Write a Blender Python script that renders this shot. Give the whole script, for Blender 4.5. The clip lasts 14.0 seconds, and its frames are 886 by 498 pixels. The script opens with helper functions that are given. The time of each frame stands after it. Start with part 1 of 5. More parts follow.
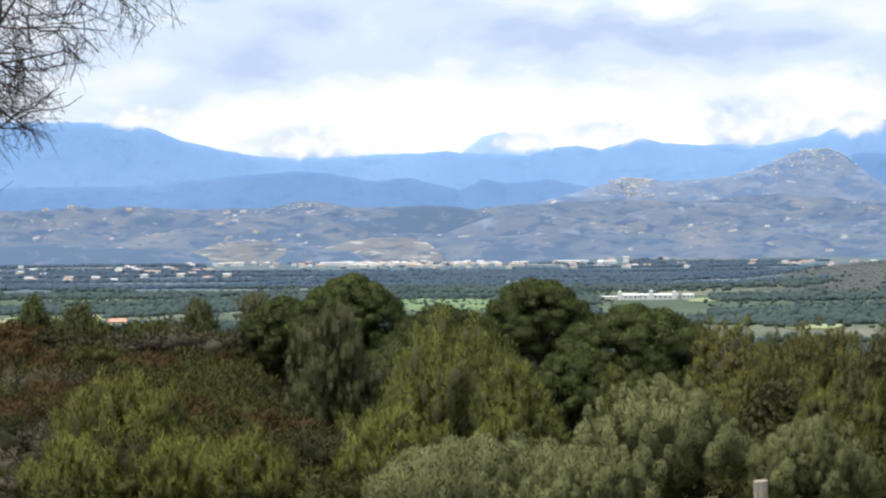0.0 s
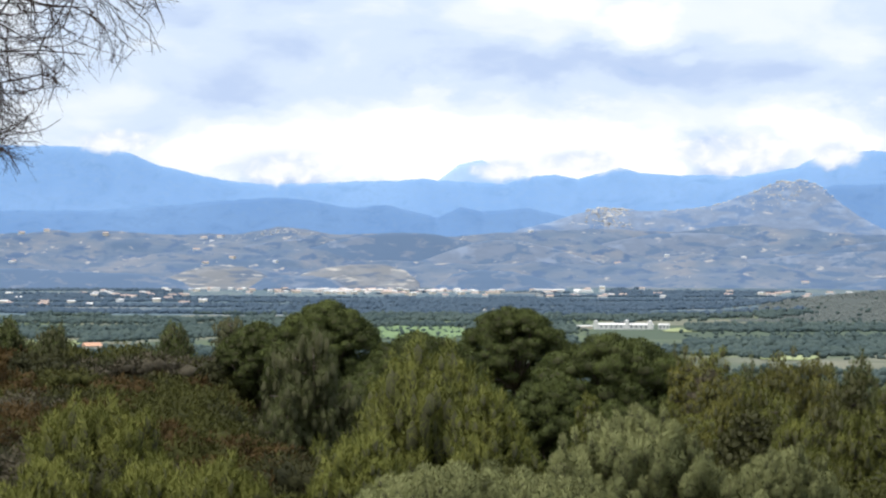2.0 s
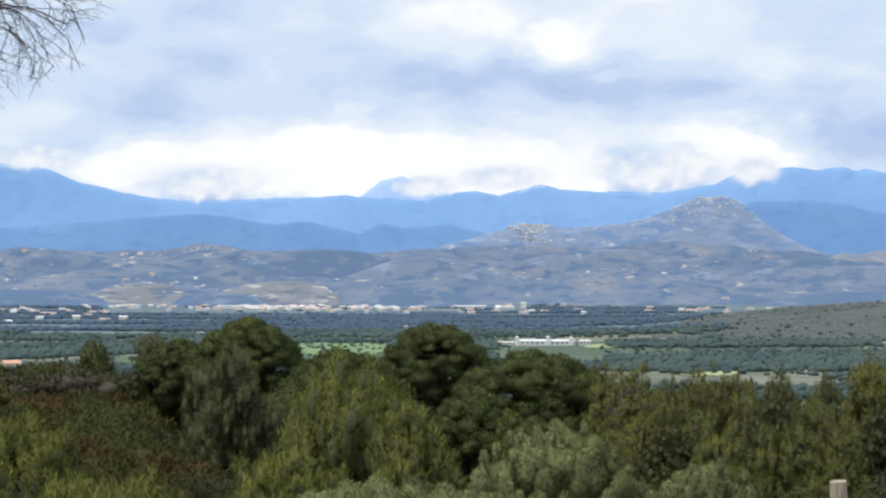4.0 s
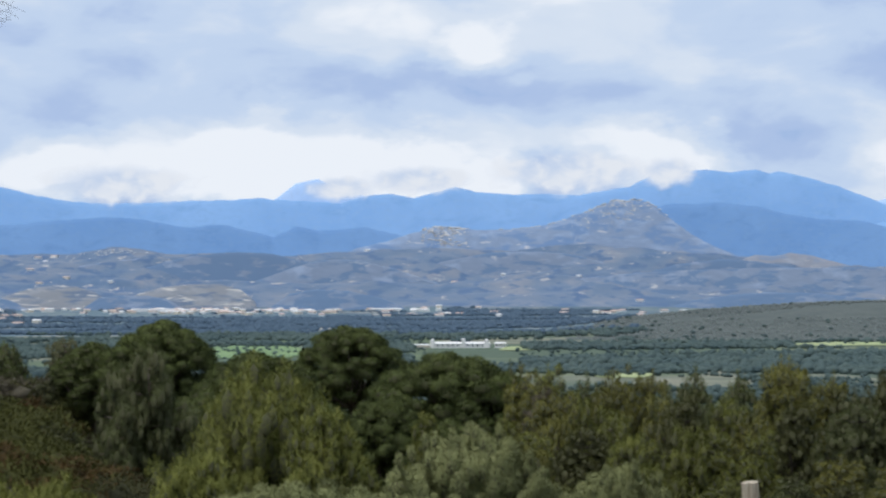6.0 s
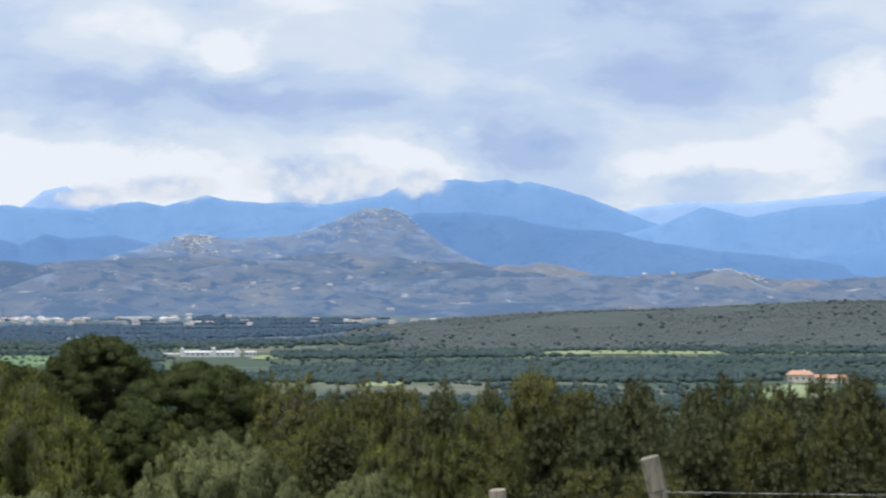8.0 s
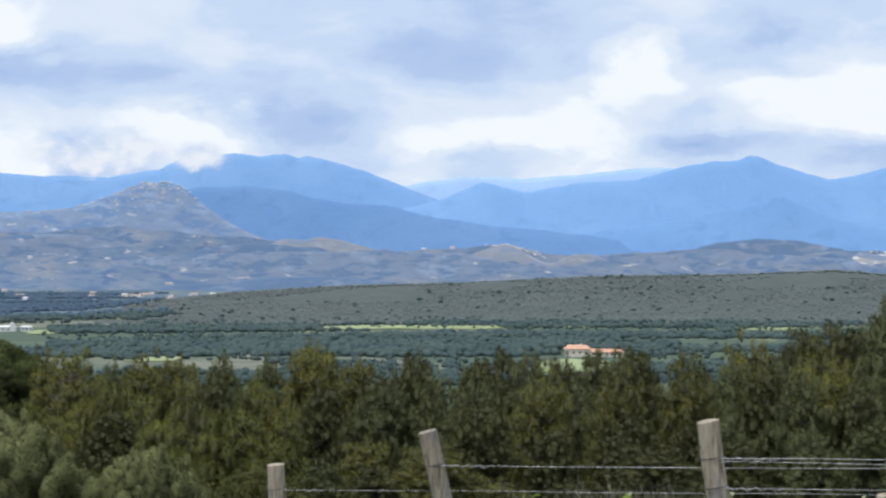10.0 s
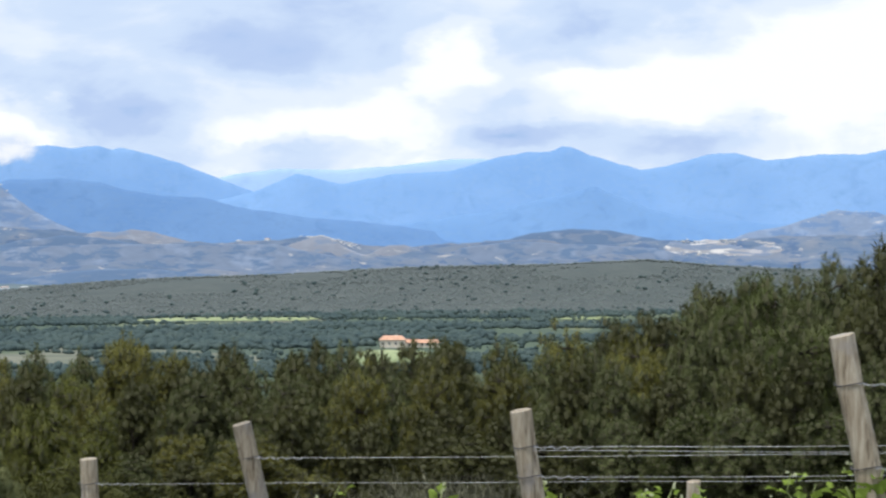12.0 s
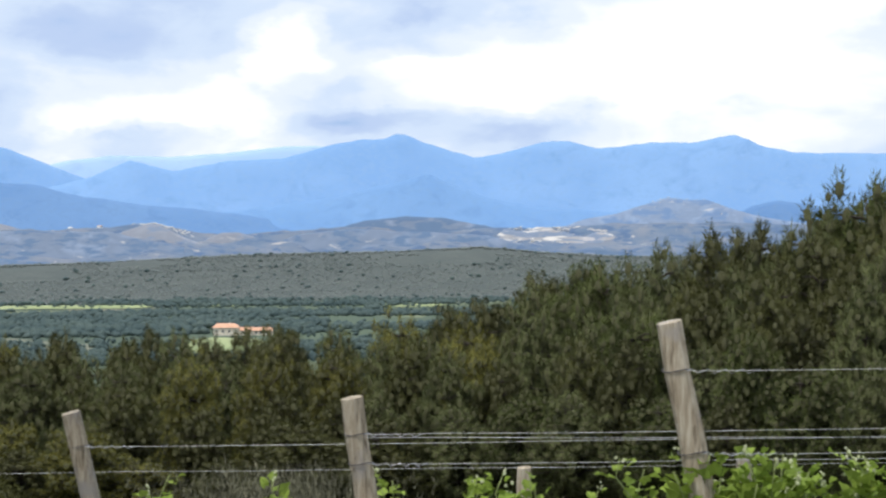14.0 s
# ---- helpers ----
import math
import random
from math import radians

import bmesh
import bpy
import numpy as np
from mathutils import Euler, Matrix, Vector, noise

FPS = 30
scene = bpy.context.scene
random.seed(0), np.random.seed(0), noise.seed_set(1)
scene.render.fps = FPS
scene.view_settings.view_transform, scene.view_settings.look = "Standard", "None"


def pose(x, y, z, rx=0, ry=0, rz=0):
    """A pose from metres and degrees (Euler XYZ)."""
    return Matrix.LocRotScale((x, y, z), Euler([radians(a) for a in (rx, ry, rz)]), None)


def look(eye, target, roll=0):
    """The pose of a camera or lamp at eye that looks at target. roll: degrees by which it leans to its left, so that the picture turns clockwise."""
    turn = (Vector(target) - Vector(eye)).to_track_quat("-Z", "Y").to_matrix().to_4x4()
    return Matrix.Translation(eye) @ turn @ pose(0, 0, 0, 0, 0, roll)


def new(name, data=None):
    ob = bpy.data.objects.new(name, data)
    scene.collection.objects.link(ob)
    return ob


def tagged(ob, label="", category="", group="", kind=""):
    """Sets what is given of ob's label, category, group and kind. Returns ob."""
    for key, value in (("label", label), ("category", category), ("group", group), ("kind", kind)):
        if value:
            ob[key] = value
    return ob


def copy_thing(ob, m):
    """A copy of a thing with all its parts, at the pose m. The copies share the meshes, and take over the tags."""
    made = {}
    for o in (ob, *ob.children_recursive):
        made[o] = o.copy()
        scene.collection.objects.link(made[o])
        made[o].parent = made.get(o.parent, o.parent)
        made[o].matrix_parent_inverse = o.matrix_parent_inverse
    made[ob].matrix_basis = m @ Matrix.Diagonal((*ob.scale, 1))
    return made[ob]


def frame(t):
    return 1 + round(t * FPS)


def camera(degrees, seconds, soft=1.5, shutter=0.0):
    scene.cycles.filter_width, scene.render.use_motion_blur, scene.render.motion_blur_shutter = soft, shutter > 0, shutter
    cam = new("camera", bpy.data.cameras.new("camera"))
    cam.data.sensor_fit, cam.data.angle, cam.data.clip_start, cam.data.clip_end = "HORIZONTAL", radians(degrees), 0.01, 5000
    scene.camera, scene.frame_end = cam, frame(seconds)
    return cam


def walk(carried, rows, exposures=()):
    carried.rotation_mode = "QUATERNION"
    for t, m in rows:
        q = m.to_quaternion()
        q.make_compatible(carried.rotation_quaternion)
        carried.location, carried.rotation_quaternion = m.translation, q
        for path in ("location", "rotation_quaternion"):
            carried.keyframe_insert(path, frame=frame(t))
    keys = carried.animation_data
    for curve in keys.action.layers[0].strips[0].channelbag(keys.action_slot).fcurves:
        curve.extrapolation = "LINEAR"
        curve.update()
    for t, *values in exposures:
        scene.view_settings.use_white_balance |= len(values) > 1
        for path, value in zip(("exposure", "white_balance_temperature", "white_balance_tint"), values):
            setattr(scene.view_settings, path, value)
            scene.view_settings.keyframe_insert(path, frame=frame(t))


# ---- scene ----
# Bearings (u, to the right of straight ahead) and drops (v, below eye level) are in steps of 1/4200 radian.
STEP = 4200.0
EYE = 1.6

cam = camera(21.15, 14.0, soft=2.3, shutter=0.5)
# seconds, turn to the right, tilt up, lean (degrees), shift to the right (m)
PATH = [
    (0.0, 0.0, -0.559, 0.442, -0.02), (0.5, -0.09, -0.593, 0.358, -0.02), (1.0, 0.248, -0.578, 0.112, -0.02),
    (1.5, 0.329, -0.178, -0.023, -0.02), (2.0, 0.566, 0.107, -0.179, -0.02), (2.5, 0.848, 0.127, -0.089, -0.02),
    (3.0, 1.237, 0.234, -0.029, -0.02), (5.3, 3.80, 0.69, 0.05, -0.016), (5.5, 3.835, 0.645, 0.183, -0.015),
    (6.0, 4.51, 0.577, 0.018, -0.007), (6.5, 6.22, 0.565, -0.348, -0.003), (7.0, 7.992, 0.796, -0.179, 0.0),
    (7.5, 9.162, 0.921, -0.073, 0.0), (8.0, 10.518, 0.794, -0.109, 0.0), (8.5, 11.69, 0.695, -0.251, 0.001),
    (9.0, 13.216, 0.512, -0.282, 0.002), (11.5, 19.108, -0.007, -0.062, 0.008), (12.0, 20.299, -0.007, 0.073, 0.012),
    (12.5, 21.296, -0.046, 0.259, 0.015), (13.0, 22.284, -0.134, 0.273, 0.018), (13.5, 23.314, -0.32, 0.234, 0.022),
    (14.0, 24.303, -0.316, 0.078, 0.025)]


def held(turn, tilt, lean, shift):
    a, e = radians(turn), radians(tilt)
    eye = Vector((shift * math.cos(a), -shift * math.sin(a), EYE))
    return look(eye, eye + Vector((math.sin(a) * math.cos(e), math.cos(a) * math.cos(e), math.sin(e))) * 50, LEAN_SIGN * lean)


LEAN_SIGN = -1
walk(cam, [(t, held(*row)) for t, *row in PATH], exposures=[(0.0, 0.15, 6400, 10), (3.0, 0.08, 6350, 10), (5.5, -0.22, 6000, 10), (7.0, -0.26, 5950, 10), (9.0, -0.2, 5950, 10), (12.0, 0.0, 6100, 10), (14.0, 0.05, 6250, 10)])

# ---- sky and sun ----
SUN_TURN, SUN_HEIGHT = radians(-118), radians(70)      # high, from the left and behind
world = bpy.data.worlds.new("cloudy_sky")
scene.world = world
world.use_nodes = True
wn, wl = world.node_tree.nodes, world.node_tree.links
wn.clear()


def wnode(kind, **values):
    n = wn.new(kind)
    for k, v in values.items():
        n.inputs[k].default_value = v
    return n


sky = wn.new("ShaderNodeTexSky")
sky.sky_type, sky.sun_disc = "NISHITA", False
sky.dust_density, sky.air_density = 0.3, 1.4
sky.sun_elevation, sky.sun_rotation = SUN_HEIGHT, SUN_TURN
blue = wn.new("ShaderNodeVectorMath")
blue.operation = "SCALE"
blue.inputs["Scale"].default_value = 0.11
clear = wn.new("ShaderNodeMix")
clear.data_type, clear.blend_type = "RGBA", "MULTIPLY"
clear.inputs["Factor"].default_value, clear.inputs["B"].default_value = 1.0, (0.72, 0.9, 1.25, 1)
wl.new(sky.outputs[0], clear.inputs["A"])
wl.new(clear.outputs["Result"], blue.inputs[0])
place = wn.new("ShaderNodeTexCoord")


def cloud_noise(scale, size, detail, rough, warp, seed):
    mp = wn.new("ShaderNodeMapping")
    mp.inputs["Scale"].default_value = scale
    mp.inputs["Location"].default_value = (seed, seed * 0.7, seed * 1.3)
    wl.new(place.outputs["Generated"], mp.inputs[0])
    nz = wnode("ShaderNodeTexNoise", Scale=size, Detail=detail, Roughness=rough, Distortion=warp)
    wl.new(mp.outputs[0], nz.inputs["Vector"])
    return nz.outputs["Fac"]


def ramp(fac, *stops):
    r = wn.new("ShaderNodeValToRGB")
    e = r.color_ramp.elements
    while len(e) < len(stops):
        e.new(0.5)
    for el, (p, c) in zip(e, stops):
        el.position, el.color = p, (*c, 1)
    r.color_ramp.interpolation = "EASE"
    wl.new(fac, r.inputs[0])
    return r.outputs[0]


def wmath(kind, a, b, c=0.0):
    n = wn.new("ShaderNodeMath")
    n.operation = kind
    for i, v in enumerate((a, b, c)):
        if isinstance(v, (int, float)):
            n.inputs[i].default_value = v
        else:
            wl.new(v, n.inputs[i])
    return n.outputs[0]


# the sky's bearing and height, in hundreds of steps, stirred so that the cloud masses billow
split = wn.new("ShaderNodeSeparateXYZ")
wl.new(place.outputs["Generated"], split.inputs[0])
bearing = wmath("MULTIPLY", wmath("ARCTAN2", split.outputs[0], split.outputs[1]), STEP / 100)
above = wmath("MULTIPLY", split.outputs[2], STEP / 100)
spread = wn.new("ShaderNodeCombineXYZ")
wl.new(bearing, spread.inputs[0])
wl.new(above, spread.inputs[1])
stir = wnode("ShaderNodeTexNoise", Scale=0.75, Detail=7.0, Roughness=0.55)
stretch = wn.new("ShaderNodeMapping")
stretch.inputs["Scale"].default_value = (0.8, 1.5, 1.0)
wl.new(spread.outputs[0], stretch.inputs[0])
wl.new(stretch.outputs[0], stir.inputs["Vector"])
shove = wn.new("ShaderNodeVectorMath")
shove.operation = "MULTIPLY_ADD"
shove.inputs[1].default_value, shove.inputs[2].default_value = (2.4, 1.5, 0.0), (-1.2, -0.75, 0.0)
wl.new(stir.outputs["Color"], shove.inputs[0])
stirred = wn.new("ShaderNodeVectorMath")
stirred.operation = "ADD"
wl.new(spread.outputs[0], stirred.inputs[0])
wl.new(shove.outputs[0], stirred.inputs[1])

# broad sheets with billows on them
veil = cloud_noise((1, 1, 3.0), 6.5, 6, 0.5, 0.3, 3.1)
billow = cloud_noise((1, 1, 2.2), 17, 8, 0.5, 0.35, 8.4)
light = wmath("MULTIPLY_ADD", veil, 0.75, wmath("MULTIPLY_ADD", billow, 0.75, -0.09))
# white heaps (+) and blue-grey gaps (-): bearing, height, half breadth, half height, strength
for a, h, ra, rh, weight in (
        (0.2, 1.9, 5.0, 1.1, 0.34), (-0.1, 2.3, 1.1, 0.9, 0.22), (2.6, 1.9, 1.1, 0.9, 0.30), (3.9, 1.5, 1.4, 0.5, 0.32), (4.0, 4.0, 1.0, 0.7, 0.24), (7.4, 2.0, 1.4, 0.8, 0.28),
        (-3.6, 1.9, 1.1, 1.1, 0.25), (13.0, 2.2, 3.6, 0.9, 0.26), (15.1, 3.4, 1.0, 0.8, 0.30), (18.5, 3.0, 4.0, 1.0, 0.30), (23.5, 2.9, 5.0, 2.2, 0.30), (6.0, 2.5, 3.0, 0.9, 0.12),
        (2.5, 3.5, 4.2, 0.6, -0.17), (9.2, 2.5, 2.0, 0.7, -0.20), (19.3, 1.95, 2.8, 0.5, -0.15), (17.7, 3.25, 1.4, 0.3, -0.14), (-2.5, 1.35, 0.8, 0.6, -0.45), (12.0, 1.7, 3.0, 0.4, -0.22),
        (-5.5, 3.3, 4.5, 1.6, -0.12), (5.2, 1.6, 1.3, 0.6, -0.28), (11.0, 3.6, 3.5, 0.7, -0.10), (-0.9, 1.2, 2.0, 0.35, -0.2), (16.0, 2.0, 1.5, 0.4, -0.22), (7.0, 3.0, 3.0, 0.5, -0.14)):
    mp = wn.new("ShaderNodeMapping")
    mp.vector_type = "TEXTURE"
    mp.inputs["Location"].default_value, mp.inputs["Scale"].default_value = (a, h, 0), (ra, rh, 1)
    heap = wn.new("ShaderNodeTexGradient")
    heap.gradient_type = "SPHERICAL"
    wl.new(stirred.outputs[0], mp.inputs[0])
    wl.new(mp.outputs[0], heap.inputs[0])
    light = wmath("MULTIPLY_ADD", heap.outputs["Fac"], weight * 1.25, light)
body = ramp(light, (0.22, (0.36, 0.53, 0.84)), (0.42, (0.55, 0.67, 0.90)), (0.58, (0.70, 0.81, 0.97)), (0.74, (0.87, 0.93, 1.0)), (0.90, (1.09, 1.09, 1.08)))
cover = ramp(light, (0.15, (0.75, 0.75, 0.75)), (0.40, (1.0, 1.0, 1.0)))
air = wn.new("ShaderNodeMix")
air.data_type = "RGBA"
wl.new(cover, air.inputs["Factor"])
wl.new(blue.outputs[0], air.inputs["A"])
wl.new(body, air.inputs["B"])
back = wnode("ShaderNodeBackground", Strength=0.95)
wl.new(air.outputs["Result"], back.inputs["Color"])
out = wn.new("ShaderNodeOutputWorld")
wl.new(back.outputs[0], out.inputs[0])

sun = bpy.data.lights.new("sun", "SUN")
sun.energy, sun.angle, sun.color = 3.3, radians(10), (1.0, 0.95, 0.86)
lamp = new("sun", sun)
lamp.matrix_world = look((0, 0, 0), (-math.sin(SUN_TURN) * math.cos(SUN_HEIGHT), -math.cos(SUN_TURN) * math.cos(SUN_HEIGHT), -math.sin(SUN_HEIGHT)))

# ---- materials ----
def material(name, rough=0.8, metal=0.0):
    m = bpy.data.materials.new(name)
    m.use_nodes = True
    b = m.node_tree.nodes["Principled BSDF"]
    b.inputs["Roughness"].default_value, b.inputs["Metallic"].default_value = rough, metal
    b.inputs["Specular IOR Level"].default_value = 0.25
    return m, m.node_tree.nodes, m.node_tree.links, b


def mix(m, fac, a, b, blend="MIX"):
    """Mixes two colours, given as sockets or as tuples, by a socket or a number."""
    n = m.node_tree.nodes.new("ShaderNodeMix")
    n.data_type, n.blend_type = "RGBA", blend
    for key, v in (("Factor", fac), ("A", a), ("B", b)):
        if isinstance(v, (tuple, float, int)):
            n.inputs[key].default_value = (*v, 1) if isinstance(v, tuple) else v
        else:
            m.node_tree.links.new(v, n.inputs[key])
    return n.outputs["Result"]


def noise_of(m, vec, scale, detail=4, rough=0.55, stretch=None, warp=0.0):
    nodes, links = m.node_tree.nodes, m.node_tree.links
    if stretch:
        mp = nodes.new("ShaderNodeMapping")
        mp.inputs["Scale"].default_value = stretch
        links.new(vec, mp.inputs[0])
        vec = mp.outputs[0]
    n = nodes.new("ShaderNodeTexNoise")
    n.inputs["Scale"].default_value, n.inputs["Detail"].default_value = scale, detail
    n.inputs["Roughness"].default_value, n.inputs["Distortion"].default_value = rough, warp
    links.new(vec, n.inputs["Vector"])
    return n.outputs["Fac"]


def band(m, fac, lo, hi):
    n = m.node_tree.nodes.new("ShaderNodeMapRange")
    n.interpolation_type = "SMOOTHSTEP"
    n.inputs["From Min"].default_value, n.inputs["From Max"].default_value = lo, hi
    m.node_tree.links.new(fac, n.inputs["Value"])
    return n.outputs["Result"]


def steps(m, fac, stops, hard=False):
    n = m.node_tree.nodes.new("ShaderNodeValToRGB")
    e = n.color_ramp.elements
    while len(e) < len(stops):
        e.new(0.5)
    for el, (p, c) in zip(e, stops):
        el.position, el.color = p, (*c, 1)
    if hard:
        n.color_ramp.interpolation = "CONSTANT"
    m.node_tree.links.new(fac, n.inputs[0])
    return n.outputs[0]


def position(m):
    return m.node_tree.nodes.new("ShaderNodeNewGeometry").outputs["Position"]


def object_place(m):
    return m.node_tree.nodes.new("ShaderNodeTexCoord").outputs["Object"]


def bump(m, fac, strength, distance=0.02):
    n = m.node_tree.nodes.new("ShaderNodeBump")
    n.inputs["Strength"].default_value, n.inputs["Distance"].default_value = strength, distance
    m.node_tree.links.new(fac, n.inputs["Height"])
    m.node_tree.links.new(n.outputs[0], m.node_tree.nodes["Principled BSDF"].inputs["Normal"])


def foliage(name, dark, light, tip=None, rough=0.6, patch=1.1, deep=0.6, vary=(0.66, 1.3)):
    """Leaves: each leaf and each plant a little different, with a broader drift over the crown."""
    m, nodes, links, b = material(name, rough)
    b.inputs["Specular IOR Level"].default_value = 0.1
    geo = nodes.new("ShaderNodeNewGeometry")
    info = nodes.new("ShaderNodeObjectInfo")
    dark, light = (dark[0], dark[1], dark[2] * 1.12), (light[0], light[1], light[2] * 1.12)
    tone = nodes.new("ShaderNodeMath")
    tone.operation = "MULTIPLY_ADD"
    tone.inputs[1].default_value, tone.inputs[2].default_value = 0.26, 0.37
    links.new(geo.outputs["Random Per Island"], tone.inputs[0])
    c = mix(m, tone.outputs[0], dark, light)
    if tip:
        c = mix(m, band(m, geo.outputs["Random Per Island"], 0.86, 0.99), c, tip)
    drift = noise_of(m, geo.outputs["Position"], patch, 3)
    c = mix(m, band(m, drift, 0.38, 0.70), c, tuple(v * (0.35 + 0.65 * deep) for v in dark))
    hs = nodes.new("ShaderNodeHueSaturation")
    mr = nodes.new("ShaderNodeMapRange")
    mr.inputs["To Min"].default_value, mr.inputs["To Max"].default_value = vary
    links.new(info.outputs["Random"], mr.inputs["Value"])
    links.new(mr.outputs[0], hs.inputs["Value"])
    links.new(c, hs.inputs["Color"])
    links.new(hs.outputs[0], b.inputs["Base Color"])
    thin = nodes.new("ShaderNodeBsdfTranslucent")
    links.new(hs.outputs[0], thin.inputs["Color"])
    both = nodes.new("ShaderNodeMixShader")
    both.inputs[0].default_value = 0.3
    links.new(b.outputs[0], both.inputs[1])
    links.new(thin.outputs[0], both.inputs[2])
    links.new(both.outputs[0], nodes["Material Output"].inputs["Surface"])
    return m


def plain(name, colour, rough=0.8, metal=0.0, vary=0.25, scale=3.0, relief=0.0):
    m, nodes, links, b = material(name, rough, metal)
    p = object_place(m)
    n1, n2 = noise_of(m, p, scale, 5), noise_of(m, p, scale * 9, 3)
    c = mix(m, band(m, n1, 0.3, 0.7), tuple(v * (1 - vary) for v in colour), colour)
    c = mix(m, band(m, n2, 0.45, 0.75), c, tuple(min(1, v * (1 + vary)) for v in colour))
    links.new(c, b.inputs["Base Color"])
    if relief:
        bump(m, n2, relief)
    return m


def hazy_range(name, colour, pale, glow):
    """A distant range: the blue haze of the air is put into its colour and glow."""
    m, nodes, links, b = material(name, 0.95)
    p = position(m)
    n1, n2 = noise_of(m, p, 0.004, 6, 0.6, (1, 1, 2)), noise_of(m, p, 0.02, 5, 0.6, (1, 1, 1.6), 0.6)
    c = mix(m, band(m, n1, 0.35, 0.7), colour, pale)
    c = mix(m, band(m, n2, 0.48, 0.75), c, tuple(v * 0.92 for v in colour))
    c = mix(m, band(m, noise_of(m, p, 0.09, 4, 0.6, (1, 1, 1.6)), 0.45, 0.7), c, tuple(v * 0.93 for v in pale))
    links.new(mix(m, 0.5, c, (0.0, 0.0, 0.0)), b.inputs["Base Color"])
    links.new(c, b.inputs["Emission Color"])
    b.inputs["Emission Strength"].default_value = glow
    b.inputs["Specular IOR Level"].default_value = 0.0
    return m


def hazy_fold_mat(name, wood, scrub, bare, share, clear, flat=1.0):
    """A far hillside in a patchwork of wood and scrub, haze put into its tones and glow; share: how much is wood,
    clear: how much is bare.
    """
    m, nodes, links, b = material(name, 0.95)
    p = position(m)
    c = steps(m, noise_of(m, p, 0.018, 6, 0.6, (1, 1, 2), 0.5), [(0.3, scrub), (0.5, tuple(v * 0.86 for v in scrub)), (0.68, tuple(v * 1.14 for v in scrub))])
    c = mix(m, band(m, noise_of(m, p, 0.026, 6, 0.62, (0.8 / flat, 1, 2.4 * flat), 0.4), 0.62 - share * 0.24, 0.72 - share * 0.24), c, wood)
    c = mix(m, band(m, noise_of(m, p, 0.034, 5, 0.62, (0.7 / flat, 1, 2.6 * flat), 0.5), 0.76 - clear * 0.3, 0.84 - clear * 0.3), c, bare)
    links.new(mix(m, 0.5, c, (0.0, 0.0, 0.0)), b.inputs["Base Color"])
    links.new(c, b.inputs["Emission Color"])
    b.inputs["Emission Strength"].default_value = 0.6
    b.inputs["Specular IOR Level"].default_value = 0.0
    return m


def meadow_mat():
    m, nodes, links, b = material("heath_soil", 0.95)
    p = position(m)
    c = steps(m, noise_of(m, p, 0.35, 6), [(0.3, (0.05, 0.046, 0.02)), (0.5, (0.075, 0.066, 0.028)), (0.7, (0.095, 0.07, 0.034))])
    c = mix(m, band(m, noise_of(m, p, 6.0, 4), 0.5, 0.7), c, (0.05, 0.06, 0.02))
    links.new(c, b.inputs["Base Color"])
    bump(m, noise_of(m, p, 9.0, 4), 0.6, 0.1)
    return m


def valley_mat(name, tones, wood, waste):
    """Strips of fields, each its own tone, with rough ground between."""
    m, nodes, links, b = material(name, 0.95)
    p = position(m)
    v = nodes.new("ShaderNodeTexVoronoi")
    mp = nodes.new("ShaderNodeMapping")
    mp.inputs["Scale"].default_value, mp.inputs["Rotation"].default_value = (0.0085, 0.004, 0.0), (0, 0, 0.35)
    links.new(p, mp.inputs[0])
    links.new(mp.outputs[0], v.inputs["Vector"])
    v.inputs["Scale"].default_value = 1.0
    sep = nodes.new("ShaderNodeSeparateColor")
    links.new(v.outputs["Color"], sep.inputs[0])
    c = steps(m, sep.outputs[0], [(i / len(tones), tone) for i, tone in enumerate(tones)], True)
    c = mix(m, band(m, noise_of(m, p, 0.02, 5), 0.35, 0.7), c, wood)
    c = mix(m, band(m, noise_of(m, p, 0.15, 4), 0.5, 0.75), c, waste)
    links.new(c, b.inputs["Base Color"])
    return m


def hazy_hills_mat():
    m, nodes, links, b = material("hazy_stony_hills", 0.95)
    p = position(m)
    # blue-grey tones with the distance haze painted in
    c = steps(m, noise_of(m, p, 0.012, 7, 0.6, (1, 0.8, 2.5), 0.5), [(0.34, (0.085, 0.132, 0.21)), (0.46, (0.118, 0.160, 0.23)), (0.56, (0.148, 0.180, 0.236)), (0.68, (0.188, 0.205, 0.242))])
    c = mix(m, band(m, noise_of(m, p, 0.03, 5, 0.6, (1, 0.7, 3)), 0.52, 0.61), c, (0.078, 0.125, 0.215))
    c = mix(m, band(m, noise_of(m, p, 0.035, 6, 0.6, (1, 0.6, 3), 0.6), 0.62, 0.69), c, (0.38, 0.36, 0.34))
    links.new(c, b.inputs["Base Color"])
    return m


